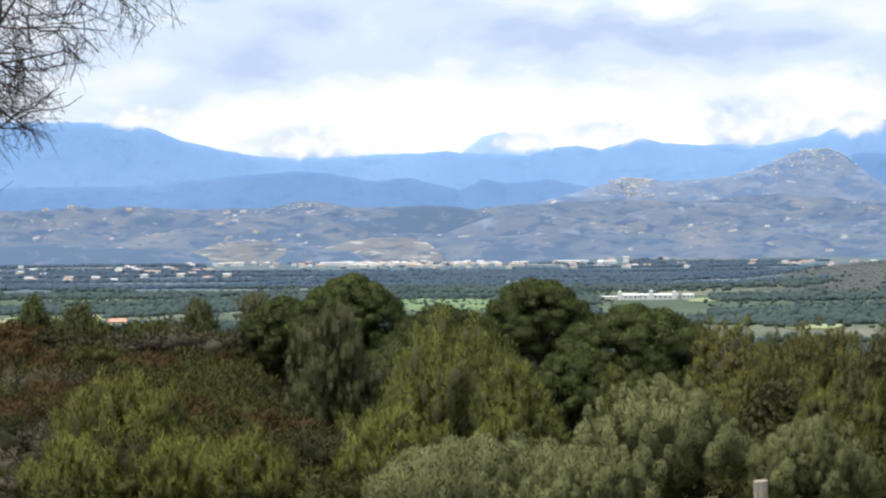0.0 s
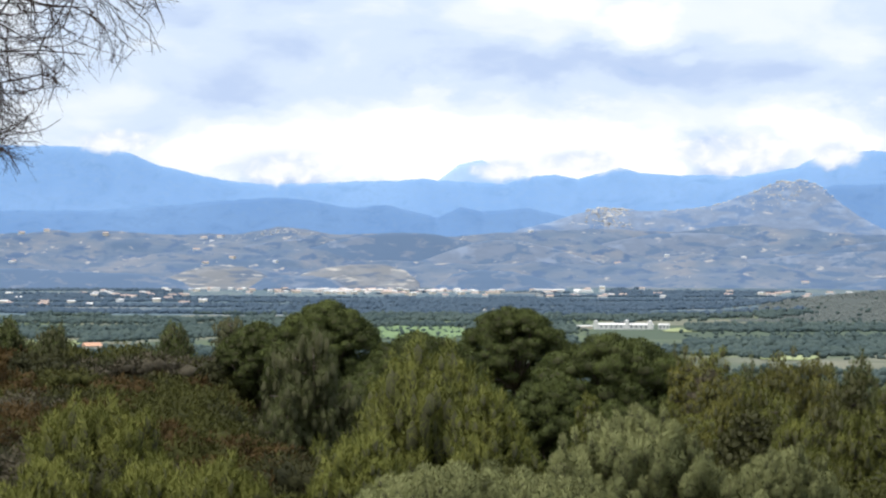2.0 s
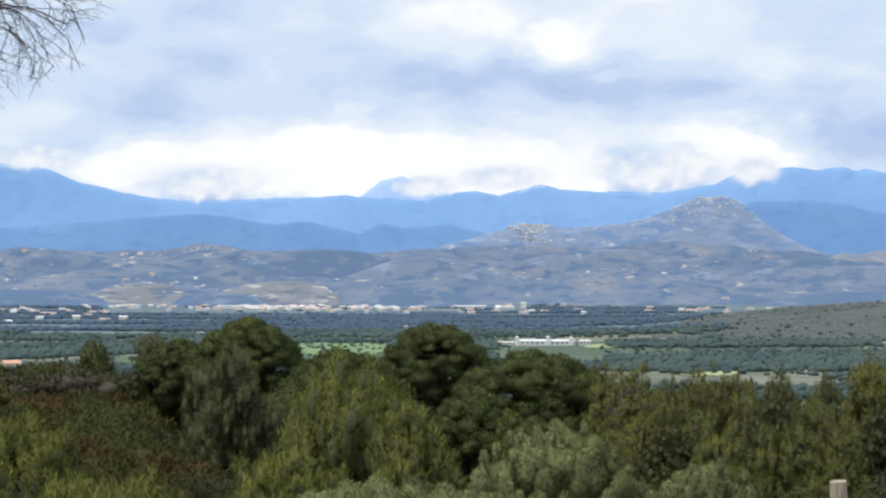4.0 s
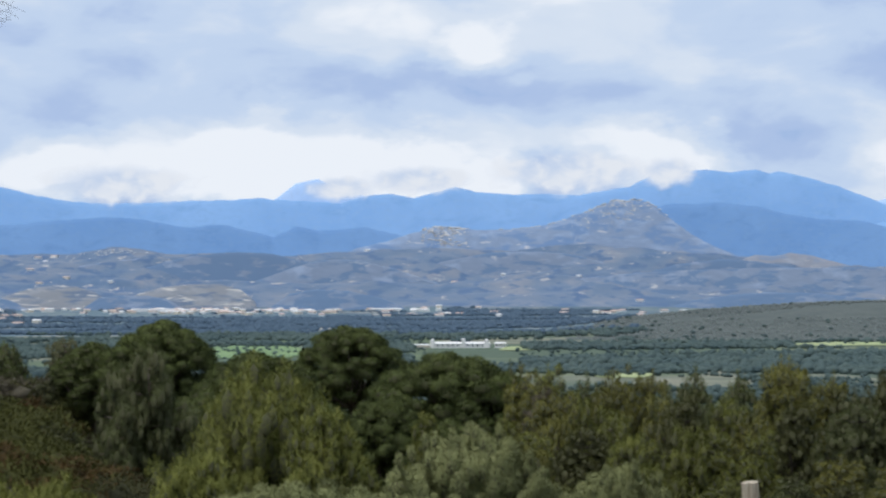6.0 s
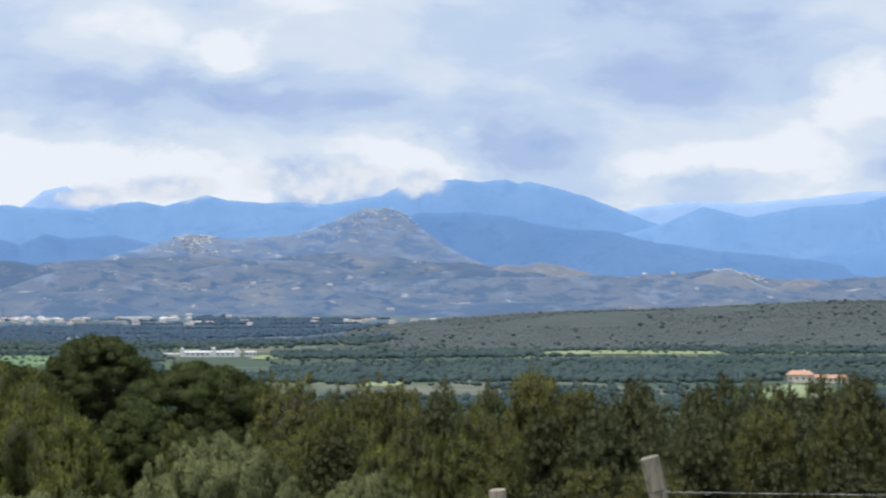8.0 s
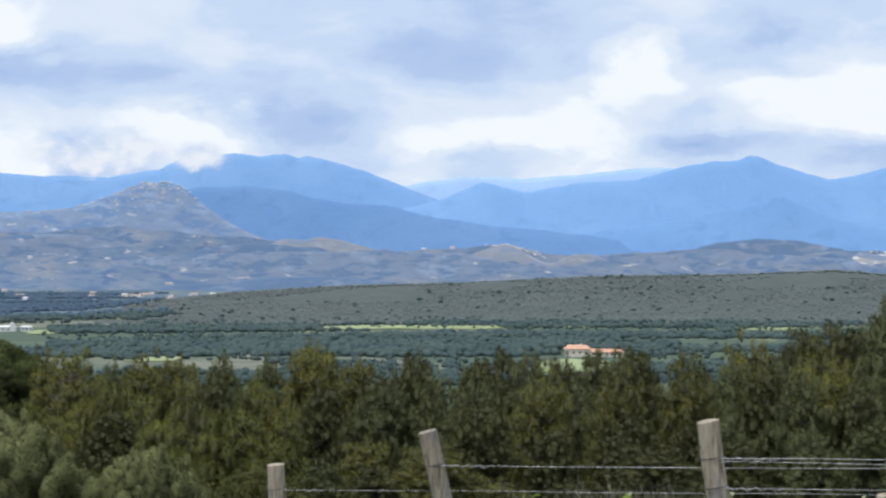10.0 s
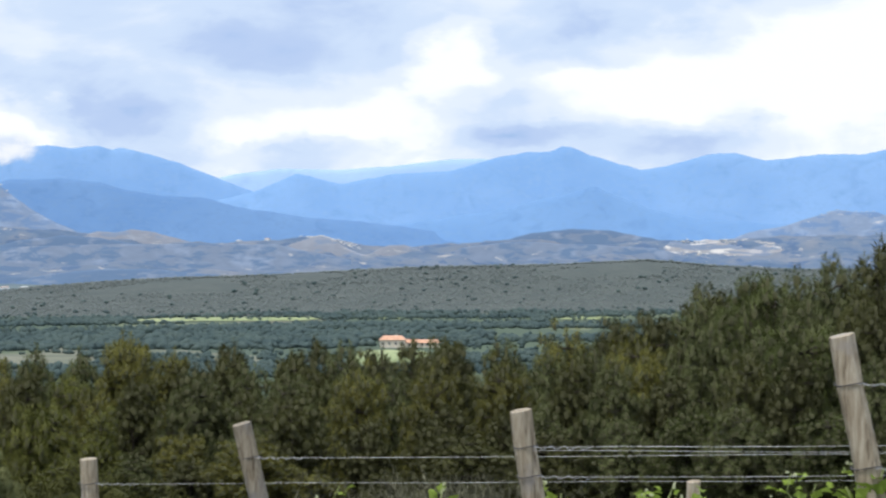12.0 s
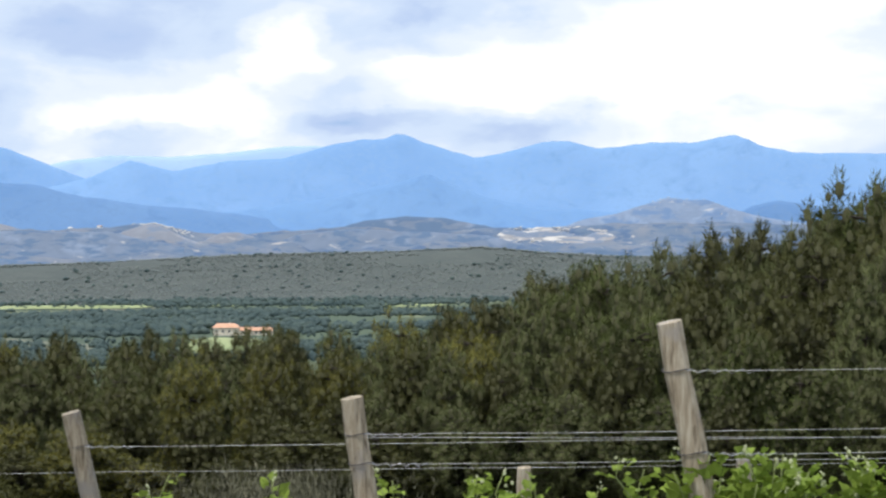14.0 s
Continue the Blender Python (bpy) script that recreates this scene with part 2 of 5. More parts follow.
def wood_mat():
    m, nodes, links, b = material("weathered_post_wood", 0.85)
    p = object_place(m)
    g = noise_of(m, p, 9.0, 6, 0.6, (6, 6, 0.7), 0.4)
    c = steps(m, g, [(0.30, (0.11, 0.085, 0.058)), (0.46, (0.29, 0.235, 0.165)), (0.70, (0.50, 0.44, 0.34))])
    c = mix(m, band(m, noise_of(m, p, 5.0, 4), 0.52, 0.7), c, (0.30, 0.27, 0.24))
    c = mix(m, band(m, noise_of(m, p, 26.0, 3, 0.5, (1, 1, 0.4)), 0.66, 0.74), c, (0.10, 0.07, 0.05))
    info = nodes.new("ShaderNodeObjectInfo")
    hs = nodes.new("ShaderNodeHueSaturation")
    mr = nodes.new("ShaderNodeMapRange")
    mr.inputs["To Min"].default_value, mr.inputs["To Max"].default_value = 0.8, 1.15
    links.new(info.outputs["Random"], mr.inputs["Value"])
    links.new(mr.outputs[0], hs.inputs["Value"])
    links.new(c, hs.inputs["Color"])
    links.new(hs.outputs[0], b.inputs["Base Color"])
    bump(m, g, 0.6, 0.01)
    return m


def rough_ground(name, low, high, scale):
    m, nodes, links, b = material(name, 0.95)
    p = position(m)
    c = mix(m, band(m, noise_of(m, p, scale, 6), 0.3, 0.7), low, high)
    c = mix(m, band(m, noise_of(m, p, scale * 7, 4), 0.45, 0.75), c, tuple(v * 0.75 for v in low))
    links.new(c, b.inputs["Base Color"])
    return m


VALLEY_TONES = [(0.065, 0.092, 0.06), (0.09, 0.118, 0.068), (0.06, 0.084, 0.06), (0.155, 0.175, 0.10), (0.075, 0.103, 0.062), (0.19, 0.185, 0.135), (0.11, 0.142, 0.07)]
# fields across the valley, blued in their colour by painted haze
HAZY_TONES = [(0.075, 0.115, 0.15), (0.10, 0.145, 0.165), (0.075, 0.115, 0.15), (0.145, 0.18, 0.18), (0.09, 0.13, 0.155), (0.19, 0.205, 0.205), (0.11, 0.155, 0.165)]
HEATH_SOIL, VALLEY, HILLS, POST_WOOD = meadow_mat(), valley_mat("valley_fields", VALLEY_TONES, (0.07, 0.098, 0.065), (0.09, 0.115, 0.075)), hazy_hills_mat(), wood_mat()
FAR_FIELDS = valley_mat("hazy_far_fields", HAZY_TONES, (0.085, 0.13, 0.165), (0.105, 0.145, 0.17))
RISE_SOIL = rough_ground("wooded_rise_soil", (0.070, 0.084, 0.078), (0.094, 0.106, 0.096), 0.03)
FIELD_LIME = rough_ground("spring_wheat", (0.25, 0.30, 0.14), (0.34, 0.37, 0.19), 0.02)
FIELD_TAN = rough_ground("bare_tan_field", (0.36, 0.35, 0.32), (0.48, 0.46, 0.41), 0.03)
FIELD_GREEN = rough_ground("orchard_green", (0.13, 0.20, 0.09), (0.19, 0.27, 0.12), 0.03)
EVEN = (1.0, 1.0)
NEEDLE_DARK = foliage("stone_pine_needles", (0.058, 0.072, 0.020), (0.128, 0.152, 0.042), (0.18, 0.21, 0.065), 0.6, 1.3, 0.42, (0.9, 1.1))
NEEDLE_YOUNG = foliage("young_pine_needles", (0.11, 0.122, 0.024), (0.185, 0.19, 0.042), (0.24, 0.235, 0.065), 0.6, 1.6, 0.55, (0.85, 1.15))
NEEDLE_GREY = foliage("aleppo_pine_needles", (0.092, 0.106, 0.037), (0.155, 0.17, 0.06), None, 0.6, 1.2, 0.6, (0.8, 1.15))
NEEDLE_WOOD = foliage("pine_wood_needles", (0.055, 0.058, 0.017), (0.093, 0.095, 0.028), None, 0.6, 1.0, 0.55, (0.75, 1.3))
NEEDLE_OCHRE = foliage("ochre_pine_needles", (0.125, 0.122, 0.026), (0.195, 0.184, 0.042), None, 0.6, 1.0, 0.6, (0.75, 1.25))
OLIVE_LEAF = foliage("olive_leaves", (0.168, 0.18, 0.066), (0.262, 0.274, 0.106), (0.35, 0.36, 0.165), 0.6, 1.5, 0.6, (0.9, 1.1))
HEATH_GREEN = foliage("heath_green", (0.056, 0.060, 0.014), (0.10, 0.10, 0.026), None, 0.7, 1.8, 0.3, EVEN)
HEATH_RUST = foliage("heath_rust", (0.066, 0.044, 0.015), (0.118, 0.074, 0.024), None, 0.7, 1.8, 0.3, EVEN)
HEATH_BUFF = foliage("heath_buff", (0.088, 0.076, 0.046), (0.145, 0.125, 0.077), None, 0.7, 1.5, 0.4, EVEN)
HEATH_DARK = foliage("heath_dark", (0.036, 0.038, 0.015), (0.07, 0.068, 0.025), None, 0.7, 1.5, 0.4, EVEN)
VALLEY_LEAF = foliage("valley_tree_leaves", (0.078, 0.115, 0.105), (0.128, 0.165, 0.125), None, 0.9, 0.02, 0.85, EVEN)
# distant leaves, their greens paled and greyed to carry the haze
FAR_LEAF = foliage("hazy_far_leaves", (0.085, 0.13, 0.165), (0.12, 0.165, 0.19), None, 0.9, 0.02, 0.9, EVEN)
HILL_LEAF = foliage("hazy_hill_leaves", (0.18, 0.205, 0.175), (0.235, 0.255, 0.215), None, 0.9, 0.02, 0.9, EVEN)
VINE_LEAF = foliage("vine_leaves", (0.19, 0.27, 0.035), (0.33, 0.41, 0.075), None, 0.5, 2.0, 0.8, (0.8, 1.2))
GRASS = foliage("dry_weeds", (0.12, 0.12, 0.07), (0.24, 0.23, 0.14), (0.34, 0.32, 0.22), 0.8, 1.0)
VINE_STEM = plain("vine_stems", (0.22, 0.26, 0.09), 0.7)
# brown inner twigs, darkened further to paint the shade inside a crown
INNER = plain("shaded_inner_twigs", (0.058, 0.058, 0.027), 0.95)
VINE_BUD = plain("vine_flower_buds", (0.46, 0.48, 0.28), 0.8)
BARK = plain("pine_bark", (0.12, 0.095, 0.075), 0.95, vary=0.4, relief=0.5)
# pine bark again, the wood's shade put in as a darker colour
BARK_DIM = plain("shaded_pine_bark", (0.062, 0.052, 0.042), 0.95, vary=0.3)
BARK_GREY = plain("grey_dry_bark", (0.17, 0.135, 0.115), 0.95, vary=0.4)
TWIG = plain("bare_twigs", (0.05, 0.036, 0.03), 0.95, vary=0.3)
WIRE = plain("galvanised_wire", (0.40, 0.40, 0.41), 0.45, 0.6, vary=0.3, scale=20)
WIRE_DARK = plain("rusty_wire", (0.12, 0.11, 0.11), 0.6, 0.5, vary=0.3, scale=20)
CREAM = plain("cream_render", (0.80, 0.70, 0.56), 0.9, scale=0.3, vary=0.12)
WHITE_WALL = plain("whitewashed_wall", (0.86, 0.83, 0.78), 0.9, scale=0.2, vary=0.1)
# tiles of the far town, haze put in as a paler colour
TILE_FAR = plain("hazy_roof_tiles", (0.55, 0.42, 0.36), 0.9, scale=0.4, vary=0.2)
TILE = plain("terracotta_tiles", (0.62, 0.36, 0.24), 0.9, scale=0.4, vary=0.25)
TILE_PALE = plain("pale_roof_sheet", (0.72, 0.70, 0.68), 0.8, scale=0.2, vary=0.12)
PANE_DARK = plain("dark_window_glass", (0.06, 0.07, 0.08), 0.2)
ROCK = plain("pale_limestone", (0.60, 0.575, 0.54), 0.95, scale=0.05, vary=0.35)

# ---- helpers for building ----
def part(name, bm, mat, parent=None, label="", smooth=False):
    me = bpy.data.meshes.new(name)
    bm.to_mesh(me)
    bm.free()
    me.materials.append(mat)
    if smooth:
        me.shade_smooth()
    ob = new(name, me)
    ob.parent = parent
    return tagged(ob, label)


def mesh_of(name, verts, faces, mats, index=None, smooth=False):
    """A mesh from arrays of corners and of faces with one number of corners."""
    verts, faces = np.asarray(verts, np.float32), np.asarray(faces, np.int32)
    me = bpy.data.meshes.new(name)
    me.vertices.add(len(verts))
    me.vertices.foreach_set("co", verts.ravel())
    n = faces.shape[1]
    me.loops.add(faces.size)
    me.loops.foreach_set("vertex_index", faces.ravel())
    me.polygons.add(len(faces))
    me.polygons.foreach_set("loop_start", np.arange(0, faces.size, n, dtype=np.int32))
    me.polygons.foreach_set("loop_total", np.full(len(faces), n, np.int32))
    for mat in mats:
        me.materials.append(mat)
    if index is not None:
        me.polygons.foreach_set("material_index", np.asarray(index, np.int32))
    me.polygons.foreach_set("use_smooth", np.full(len(faces), smooth))
    me.update(calc_edges=True)
    return me


def way(u, v, d):
    """The place at bearing u, drop v and level distance d."""
    a = u / STEP
    return Vector((d * math.sin(a), d * math.cos(a), EYE - d * math.tan(v / STEP)))


def wave(x, y, seed):
    """Smooth uneven values about -1 to 1, from a sum of turned waves."""
    rs = np.random.RandomState(seed)
    total, amp, size = 0.0, 1.0, 1.0
    for octave in range(5):
        part_sum = 0.0
        for k in range(3):
            a, ph = rs.uniform(0, 6.283, 2)
            part_sum = part_sum + np.sin((x * np.cos(a) + y * np.sin(a)) * size + ph + 1.3 * np.sin((x * np.sin(a) - y * np.cos(a)) * size * 0.7 + ph * 2))
        total = total + amp * part_sum / 3
        amp, size = amp * 0.5, size * 2.1
    return total / 1.4


def ease(x, a, b):
    t = np.clip((x - a) / (b - a), 0, 1)
    return t * t * (3 - 2 * t)


# the skyline of the stony hills and of the wooded rise: bearing, drop
STONY = [(-1100, -30), (-760, -31), (-500, -31), (-240, -40), (-150, -31), (-60, -33), (60, -30), (130, -32), (240, -36), (330, -42), (450, -38),
         (580, -46), (680, -44), (760, -36), (845, -30), (900, -26), (1000, -15), (1100, -7), (1205, -13), (1275, -22), (1350, -8), (1420, -2),
         (1565, -10), (1650, -15), (1750, -12), (1900, -10), (2037, -16), (2187, -22), (2387, -20), (2900, -25)]
RISE = [(-3000, 98), (300, 98), (430, 97), (528, 95), (784, 67), (1000, 53), (1200, 46), (1416, 35), (1616, 32), (1700, 29), (1850, 22), (1960, 32), (2100, 40), (2300, 38), (3000, 48)]
SLOPE = [(0, 0), (5, 0.0), (8, -0.08), (10, -0.42), (12, -0.65), (14, -1.0), (16, -1.5), (25, -2.5), (50, -3.9), (100, -5.6), (150, -6.7),
         (190, -7.5), (230, -9.8), (300, -16), (500, -35), (800, -54), (1100, -60), (5000, -60)]


def height(x, y):
    x, y = np.asarray(x, float), np.asarray(y, float)
    d, u = np.hypot(x, y), np.arctan2(x, y) * STEP
    z = np.interp(d, *zip(*SLOPE))
    z = z - (5.0 * ease(u, -420, -200) * ease(d, 38, 120) + 1.5 * ease(u, 250, 1100) * ease(d, 30, 90)) * (1 - ease(d, 300, 700))
    z = z + wave(x / 16, y / 16, 3) * 0.35 * ease(d, 25, 60) * (1 - ease(d, 250, 500))
    z = z + wave(x / 300, y / 300, 5) * 1.2 * ease(d, 500, 900)
    top = EYE - 2650 * np.interp(u, *zip(*RISE)) / STEP + 60
    z = z + np.maximum(top, 0) * ease(d, 2120, 2640) * (1 - ease(d, 2700, 3300)) * (1 + 0.06 * wave(x / 120, y / 120, 9))
    far = EYE - 4450 * np.interp(u, *zip(*STONY)) / STEP + 60
    climb = 0.42 * ease(d, 3950, 4230) + 0.58 * ease(d, 4200, 4450)
    z = z + far * climb * (1 - 0.55 * ease(d, 4470, 4800))
    z = z + (wave(x / 70, y / 40, 11) * 15 + wave(x / 28, y / 17, 12) * 6) * ease(d, 3990, 4180) * (1 - 0.5 * ease(d, 4380, 4450))
    return z


# ---- ground ----
def build_ground():
    us = np.concatenate([np.linspace(-math.pi * STEP, -1300, 40)[:-1], np.arange(-1300, 3000, 8.0), np.linspace(3000, math.pi * STEP, 40)])
    ds = np.concatenate([[0.00001, 0.5], np.geomspace(2, 60, 40), np.geomspace(63, 3900, 130), np.arange(3915, 4500, 10), np.linspace(4510, 4900, 12)])
    D, U = np.meshgrid(ds, us, indexing="ij")
    X, Y = D * np.sin(U / STEP), D * np.cos(U / STEP)
    Z = height(X, Y)
    n, k = D.shape
    i = np.arange(n * k).reshape(n, k)
    faces = np.stack([i[:-1, :-1], i[:-1, 1:], i[1:, 1:], i[1:, :-1]], -1).reshape(-1, 4)[:, ::-1]
    mid = ((D[:-1, :-1] + D[1:, 1:]) / 2).ravel()
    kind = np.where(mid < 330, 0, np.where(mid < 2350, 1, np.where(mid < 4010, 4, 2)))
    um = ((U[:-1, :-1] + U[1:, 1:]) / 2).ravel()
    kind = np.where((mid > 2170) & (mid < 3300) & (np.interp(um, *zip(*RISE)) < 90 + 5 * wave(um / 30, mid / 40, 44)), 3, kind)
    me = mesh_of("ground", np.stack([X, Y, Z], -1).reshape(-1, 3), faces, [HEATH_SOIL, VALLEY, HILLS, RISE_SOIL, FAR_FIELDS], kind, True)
    tagged(new("ground", me), "heath slope falling to a valley of fields and stony hills", "ground", kind="structure")


def mountain(name, skyline, d, depth, mat, label, seed, rough):
    """A range: its skyline at the level distance d, falling to both sides, with gullies."""
    us = np.arange(skyline[0][0], skyline[-1][0], 5.0)
    rows = np.linspace(-1, 0.5, 26)
    R, U = np.meshgrid(rows, us, indexing="ij")
    D = d + R * depth
    X, Y = D * np.sin(U / STEP), D * np.cos(U / STEP)
    crest = EYE - d * np.tan(np.interp(U, *zip(*skyline)) / STEP)
    fall = np.where(R < 0, 1 - np.abs(R) ** 1.15, 1 - R * 0.9)
    Z = -70 + (crest + 70) * fall
    Z = Z + (wave(U / 40, R * 2.5, seed) * rough * 1.1 + wave(U / 18, R * 4, seed + 1) * rough * 0.35) * np.where(R < 0, np.minimum(1, -R * 5), 0.2)
    Z = Z + (wave(U / 14, 0, seed + 2) + wave(U / 5, 3, seed + 3) * 0.5) * rough * 0.26
    n, k = D.shape
    i = np.arange(n * k).reshape(n, k)
    faces = np.stack([i[:-1, :-1], i[:-1, 1:], i[1:, 1:], i[1:, :-1]], -1).reshape(-1, 4)[:, ::-1]
    me = mesh_of(name, np.stack([X, Y, Z], -1).reshape(-1, 3), faces, [mat], None, True)
    tagged(new(name, me), label, "mountain", kind="structure")


build_ground()
# range colours hold the haze themselves, palest for the farthest, and glow with it
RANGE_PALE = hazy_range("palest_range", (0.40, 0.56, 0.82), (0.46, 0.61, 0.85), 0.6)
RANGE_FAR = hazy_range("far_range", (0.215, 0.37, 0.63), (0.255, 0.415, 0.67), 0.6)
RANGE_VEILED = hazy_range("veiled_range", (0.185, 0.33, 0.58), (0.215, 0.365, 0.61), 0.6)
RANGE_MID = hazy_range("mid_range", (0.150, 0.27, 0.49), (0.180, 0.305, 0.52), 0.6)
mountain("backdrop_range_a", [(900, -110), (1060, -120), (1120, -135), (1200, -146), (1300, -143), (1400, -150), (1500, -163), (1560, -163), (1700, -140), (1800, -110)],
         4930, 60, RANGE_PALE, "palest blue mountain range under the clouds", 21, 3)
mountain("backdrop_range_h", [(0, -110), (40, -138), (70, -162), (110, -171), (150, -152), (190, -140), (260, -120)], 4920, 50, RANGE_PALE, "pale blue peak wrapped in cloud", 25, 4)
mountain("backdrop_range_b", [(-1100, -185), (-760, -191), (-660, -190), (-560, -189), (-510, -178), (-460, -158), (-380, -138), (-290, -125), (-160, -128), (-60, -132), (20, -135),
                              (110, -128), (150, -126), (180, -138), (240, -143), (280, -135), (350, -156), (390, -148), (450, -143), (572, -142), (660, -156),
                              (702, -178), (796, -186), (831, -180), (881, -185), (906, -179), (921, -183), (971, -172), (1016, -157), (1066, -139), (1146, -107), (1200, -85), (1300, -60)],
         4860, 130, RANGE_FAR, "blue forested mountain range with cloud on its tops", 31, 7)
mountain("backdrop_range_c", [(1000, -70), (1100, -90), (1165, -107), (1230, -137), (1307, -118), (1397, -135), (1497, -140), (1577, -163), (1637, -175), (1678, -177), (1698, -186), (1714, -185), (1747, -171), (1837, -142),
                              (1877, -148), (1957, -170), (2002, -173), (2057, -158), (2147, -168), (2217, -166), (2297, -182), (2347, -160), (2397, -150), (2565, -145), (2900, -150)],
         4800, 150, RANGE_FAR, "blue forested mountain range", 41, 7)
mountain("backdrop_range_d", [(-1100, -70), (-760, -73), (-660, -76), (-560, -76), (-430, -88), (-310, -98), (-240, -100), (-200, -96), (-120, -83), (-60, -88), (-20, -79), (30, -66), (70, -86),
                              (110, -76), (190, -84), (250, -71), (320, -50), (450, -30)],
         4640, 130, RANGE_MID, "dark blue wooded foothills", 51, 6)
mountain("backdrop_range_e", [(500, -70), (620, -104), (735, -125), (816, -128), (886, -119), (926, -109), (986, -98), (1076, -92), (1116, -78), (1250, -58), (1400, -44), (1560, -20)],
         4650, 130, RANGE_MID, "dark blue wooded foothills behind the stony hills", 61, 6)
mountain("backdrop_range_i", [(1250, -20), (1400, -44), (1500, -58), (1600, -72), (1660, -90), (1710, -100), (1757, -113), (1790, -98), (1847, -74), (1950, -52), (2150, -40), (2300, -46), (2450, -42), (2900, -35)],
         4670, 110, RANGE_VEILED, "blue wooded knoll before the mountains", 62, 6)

# wood, scrub and bare earth, each tinted with the blue haze of distance
HAZY_WOOD, HAZY_SCRUB, HAZY_BARE = (0.13, 0.192, 0.295), (0.215, 0.265, 0.355), (0.44, 0.44, 0.45)
LOW_WOOD = hazy_fold_mat("wooded_low_ridge", HAZY_WOOD, HAZY_SCRUB, HAZY_BARE, 0.95, 0.15)
LOW_STONY = hazy_fold_mat("stony_low_ridge", HAZY_WOOD, HAZY_SCRUB, HAZY_BARE, 0.6, 0.45)
TERRACED = hazy_fold_mat("terraced_mound", (0.15, 0.19, 0.26), (0.27, 0.285, 0.31), (0.50, 0.485, 0.46), 0.6, 0.62, 1.5)
LOW_BARE = hazy_fold_mat("bare_low_ridge", HAZY_SCRUB, (0.29, 0.31, 0.36), (0.42, 0.42, 0.435), 0.4, 0.55)
QUARRY = hazy_fold_mat("pale_quarry_earth", HAZY_SCRUB, (0.40, 0.39, 0.40), (0.68, 0.65, 0.61), 0.7, 0.72, 1.4)
RANGE_ROCK = hazy_fold_mat("stony_range", (0.17, 0.255, 0.41), (0.26, 0.33, 0.455), (0.54, 0.53, 0.54), 0.5, 0.42)
STONY_WORDS, WOOD_WORDS, BARE_WORDS = "low stony fold of hill with scattered scrub", "low wooded fold of hill, blue with distance", "low bare fold of hill, pale with dry earth"
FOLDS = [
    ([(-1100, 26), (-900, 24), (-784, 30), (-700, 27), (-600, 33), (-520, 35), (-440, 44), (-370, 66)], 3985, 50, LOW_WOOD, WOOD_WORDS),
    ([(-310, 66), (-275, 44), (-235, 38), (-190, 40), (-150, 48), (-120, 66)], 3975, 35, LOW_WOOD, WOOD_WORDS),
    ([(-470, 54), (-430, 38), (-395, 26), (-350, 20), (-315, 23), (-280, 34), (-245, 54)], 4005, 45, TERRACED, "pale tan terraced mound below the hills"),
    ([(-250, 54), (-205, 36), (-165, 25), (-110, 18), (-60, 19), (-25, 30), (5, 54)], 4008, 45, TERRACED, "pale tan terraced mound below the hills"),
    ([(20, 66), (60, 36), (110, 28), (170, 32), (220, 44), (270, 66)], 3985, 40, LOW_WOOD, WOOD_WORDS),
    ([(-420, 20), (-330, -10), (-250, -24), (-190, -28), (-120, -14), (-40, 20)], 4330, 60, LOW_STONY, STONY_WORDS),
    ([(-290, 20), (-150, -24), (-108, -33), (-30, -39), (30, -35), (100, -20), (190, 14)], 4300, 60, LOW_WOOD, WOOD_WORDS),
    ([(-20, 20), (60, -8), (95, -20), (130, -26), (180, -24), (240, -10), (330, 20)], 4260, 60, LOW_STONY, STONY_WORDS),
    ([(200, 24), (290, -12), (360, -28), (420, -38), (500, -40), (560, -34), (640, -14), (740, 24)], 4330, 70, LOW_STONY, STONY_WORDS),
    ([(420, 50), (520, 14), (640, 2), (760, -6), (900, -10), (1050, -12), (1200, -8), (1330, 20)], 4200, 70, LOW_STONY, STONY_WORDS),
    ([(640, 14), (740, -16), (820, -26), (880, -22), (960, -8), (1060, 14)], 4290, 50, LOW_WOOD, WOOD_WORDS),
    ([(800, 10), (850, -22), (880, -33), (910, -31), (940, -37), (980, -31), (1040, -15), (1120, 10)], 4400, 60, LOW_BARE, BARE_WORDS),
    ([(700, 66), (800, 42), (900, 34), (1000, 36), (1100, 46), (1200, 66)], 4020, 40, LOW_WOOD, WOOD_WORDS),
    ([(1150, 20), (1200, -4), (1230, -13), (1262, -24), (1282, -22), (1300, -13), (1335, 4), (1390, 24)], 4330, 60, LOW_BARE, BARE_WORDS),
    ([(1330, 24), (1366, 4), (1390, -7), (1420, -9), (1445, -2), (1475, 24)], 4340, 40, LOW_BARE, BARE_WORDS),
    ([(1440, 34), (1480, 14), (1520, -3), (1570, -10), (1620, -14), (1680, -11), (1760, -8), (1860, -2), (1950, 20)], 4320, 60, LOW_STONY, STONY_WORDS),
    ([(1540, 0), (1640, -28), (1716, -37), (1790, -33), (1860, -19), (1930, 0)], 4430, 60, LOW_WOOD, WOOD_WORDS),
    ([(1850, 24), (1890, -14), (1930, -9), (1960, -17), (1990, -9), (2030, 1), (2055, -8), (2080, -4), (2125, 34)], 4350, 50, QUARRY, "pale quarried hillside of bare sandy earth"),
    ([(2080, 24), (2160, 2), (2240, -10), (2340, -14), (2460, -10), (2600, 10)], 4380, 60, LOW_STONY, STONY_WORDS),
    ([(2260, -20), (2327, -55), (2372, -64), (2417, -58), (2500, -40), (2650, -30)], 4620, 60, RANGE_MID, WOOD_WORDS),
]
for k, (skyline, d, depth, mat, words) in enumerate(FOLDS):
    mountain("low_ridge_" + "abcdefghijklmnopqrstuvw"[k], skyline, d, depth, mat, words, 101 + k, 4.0)
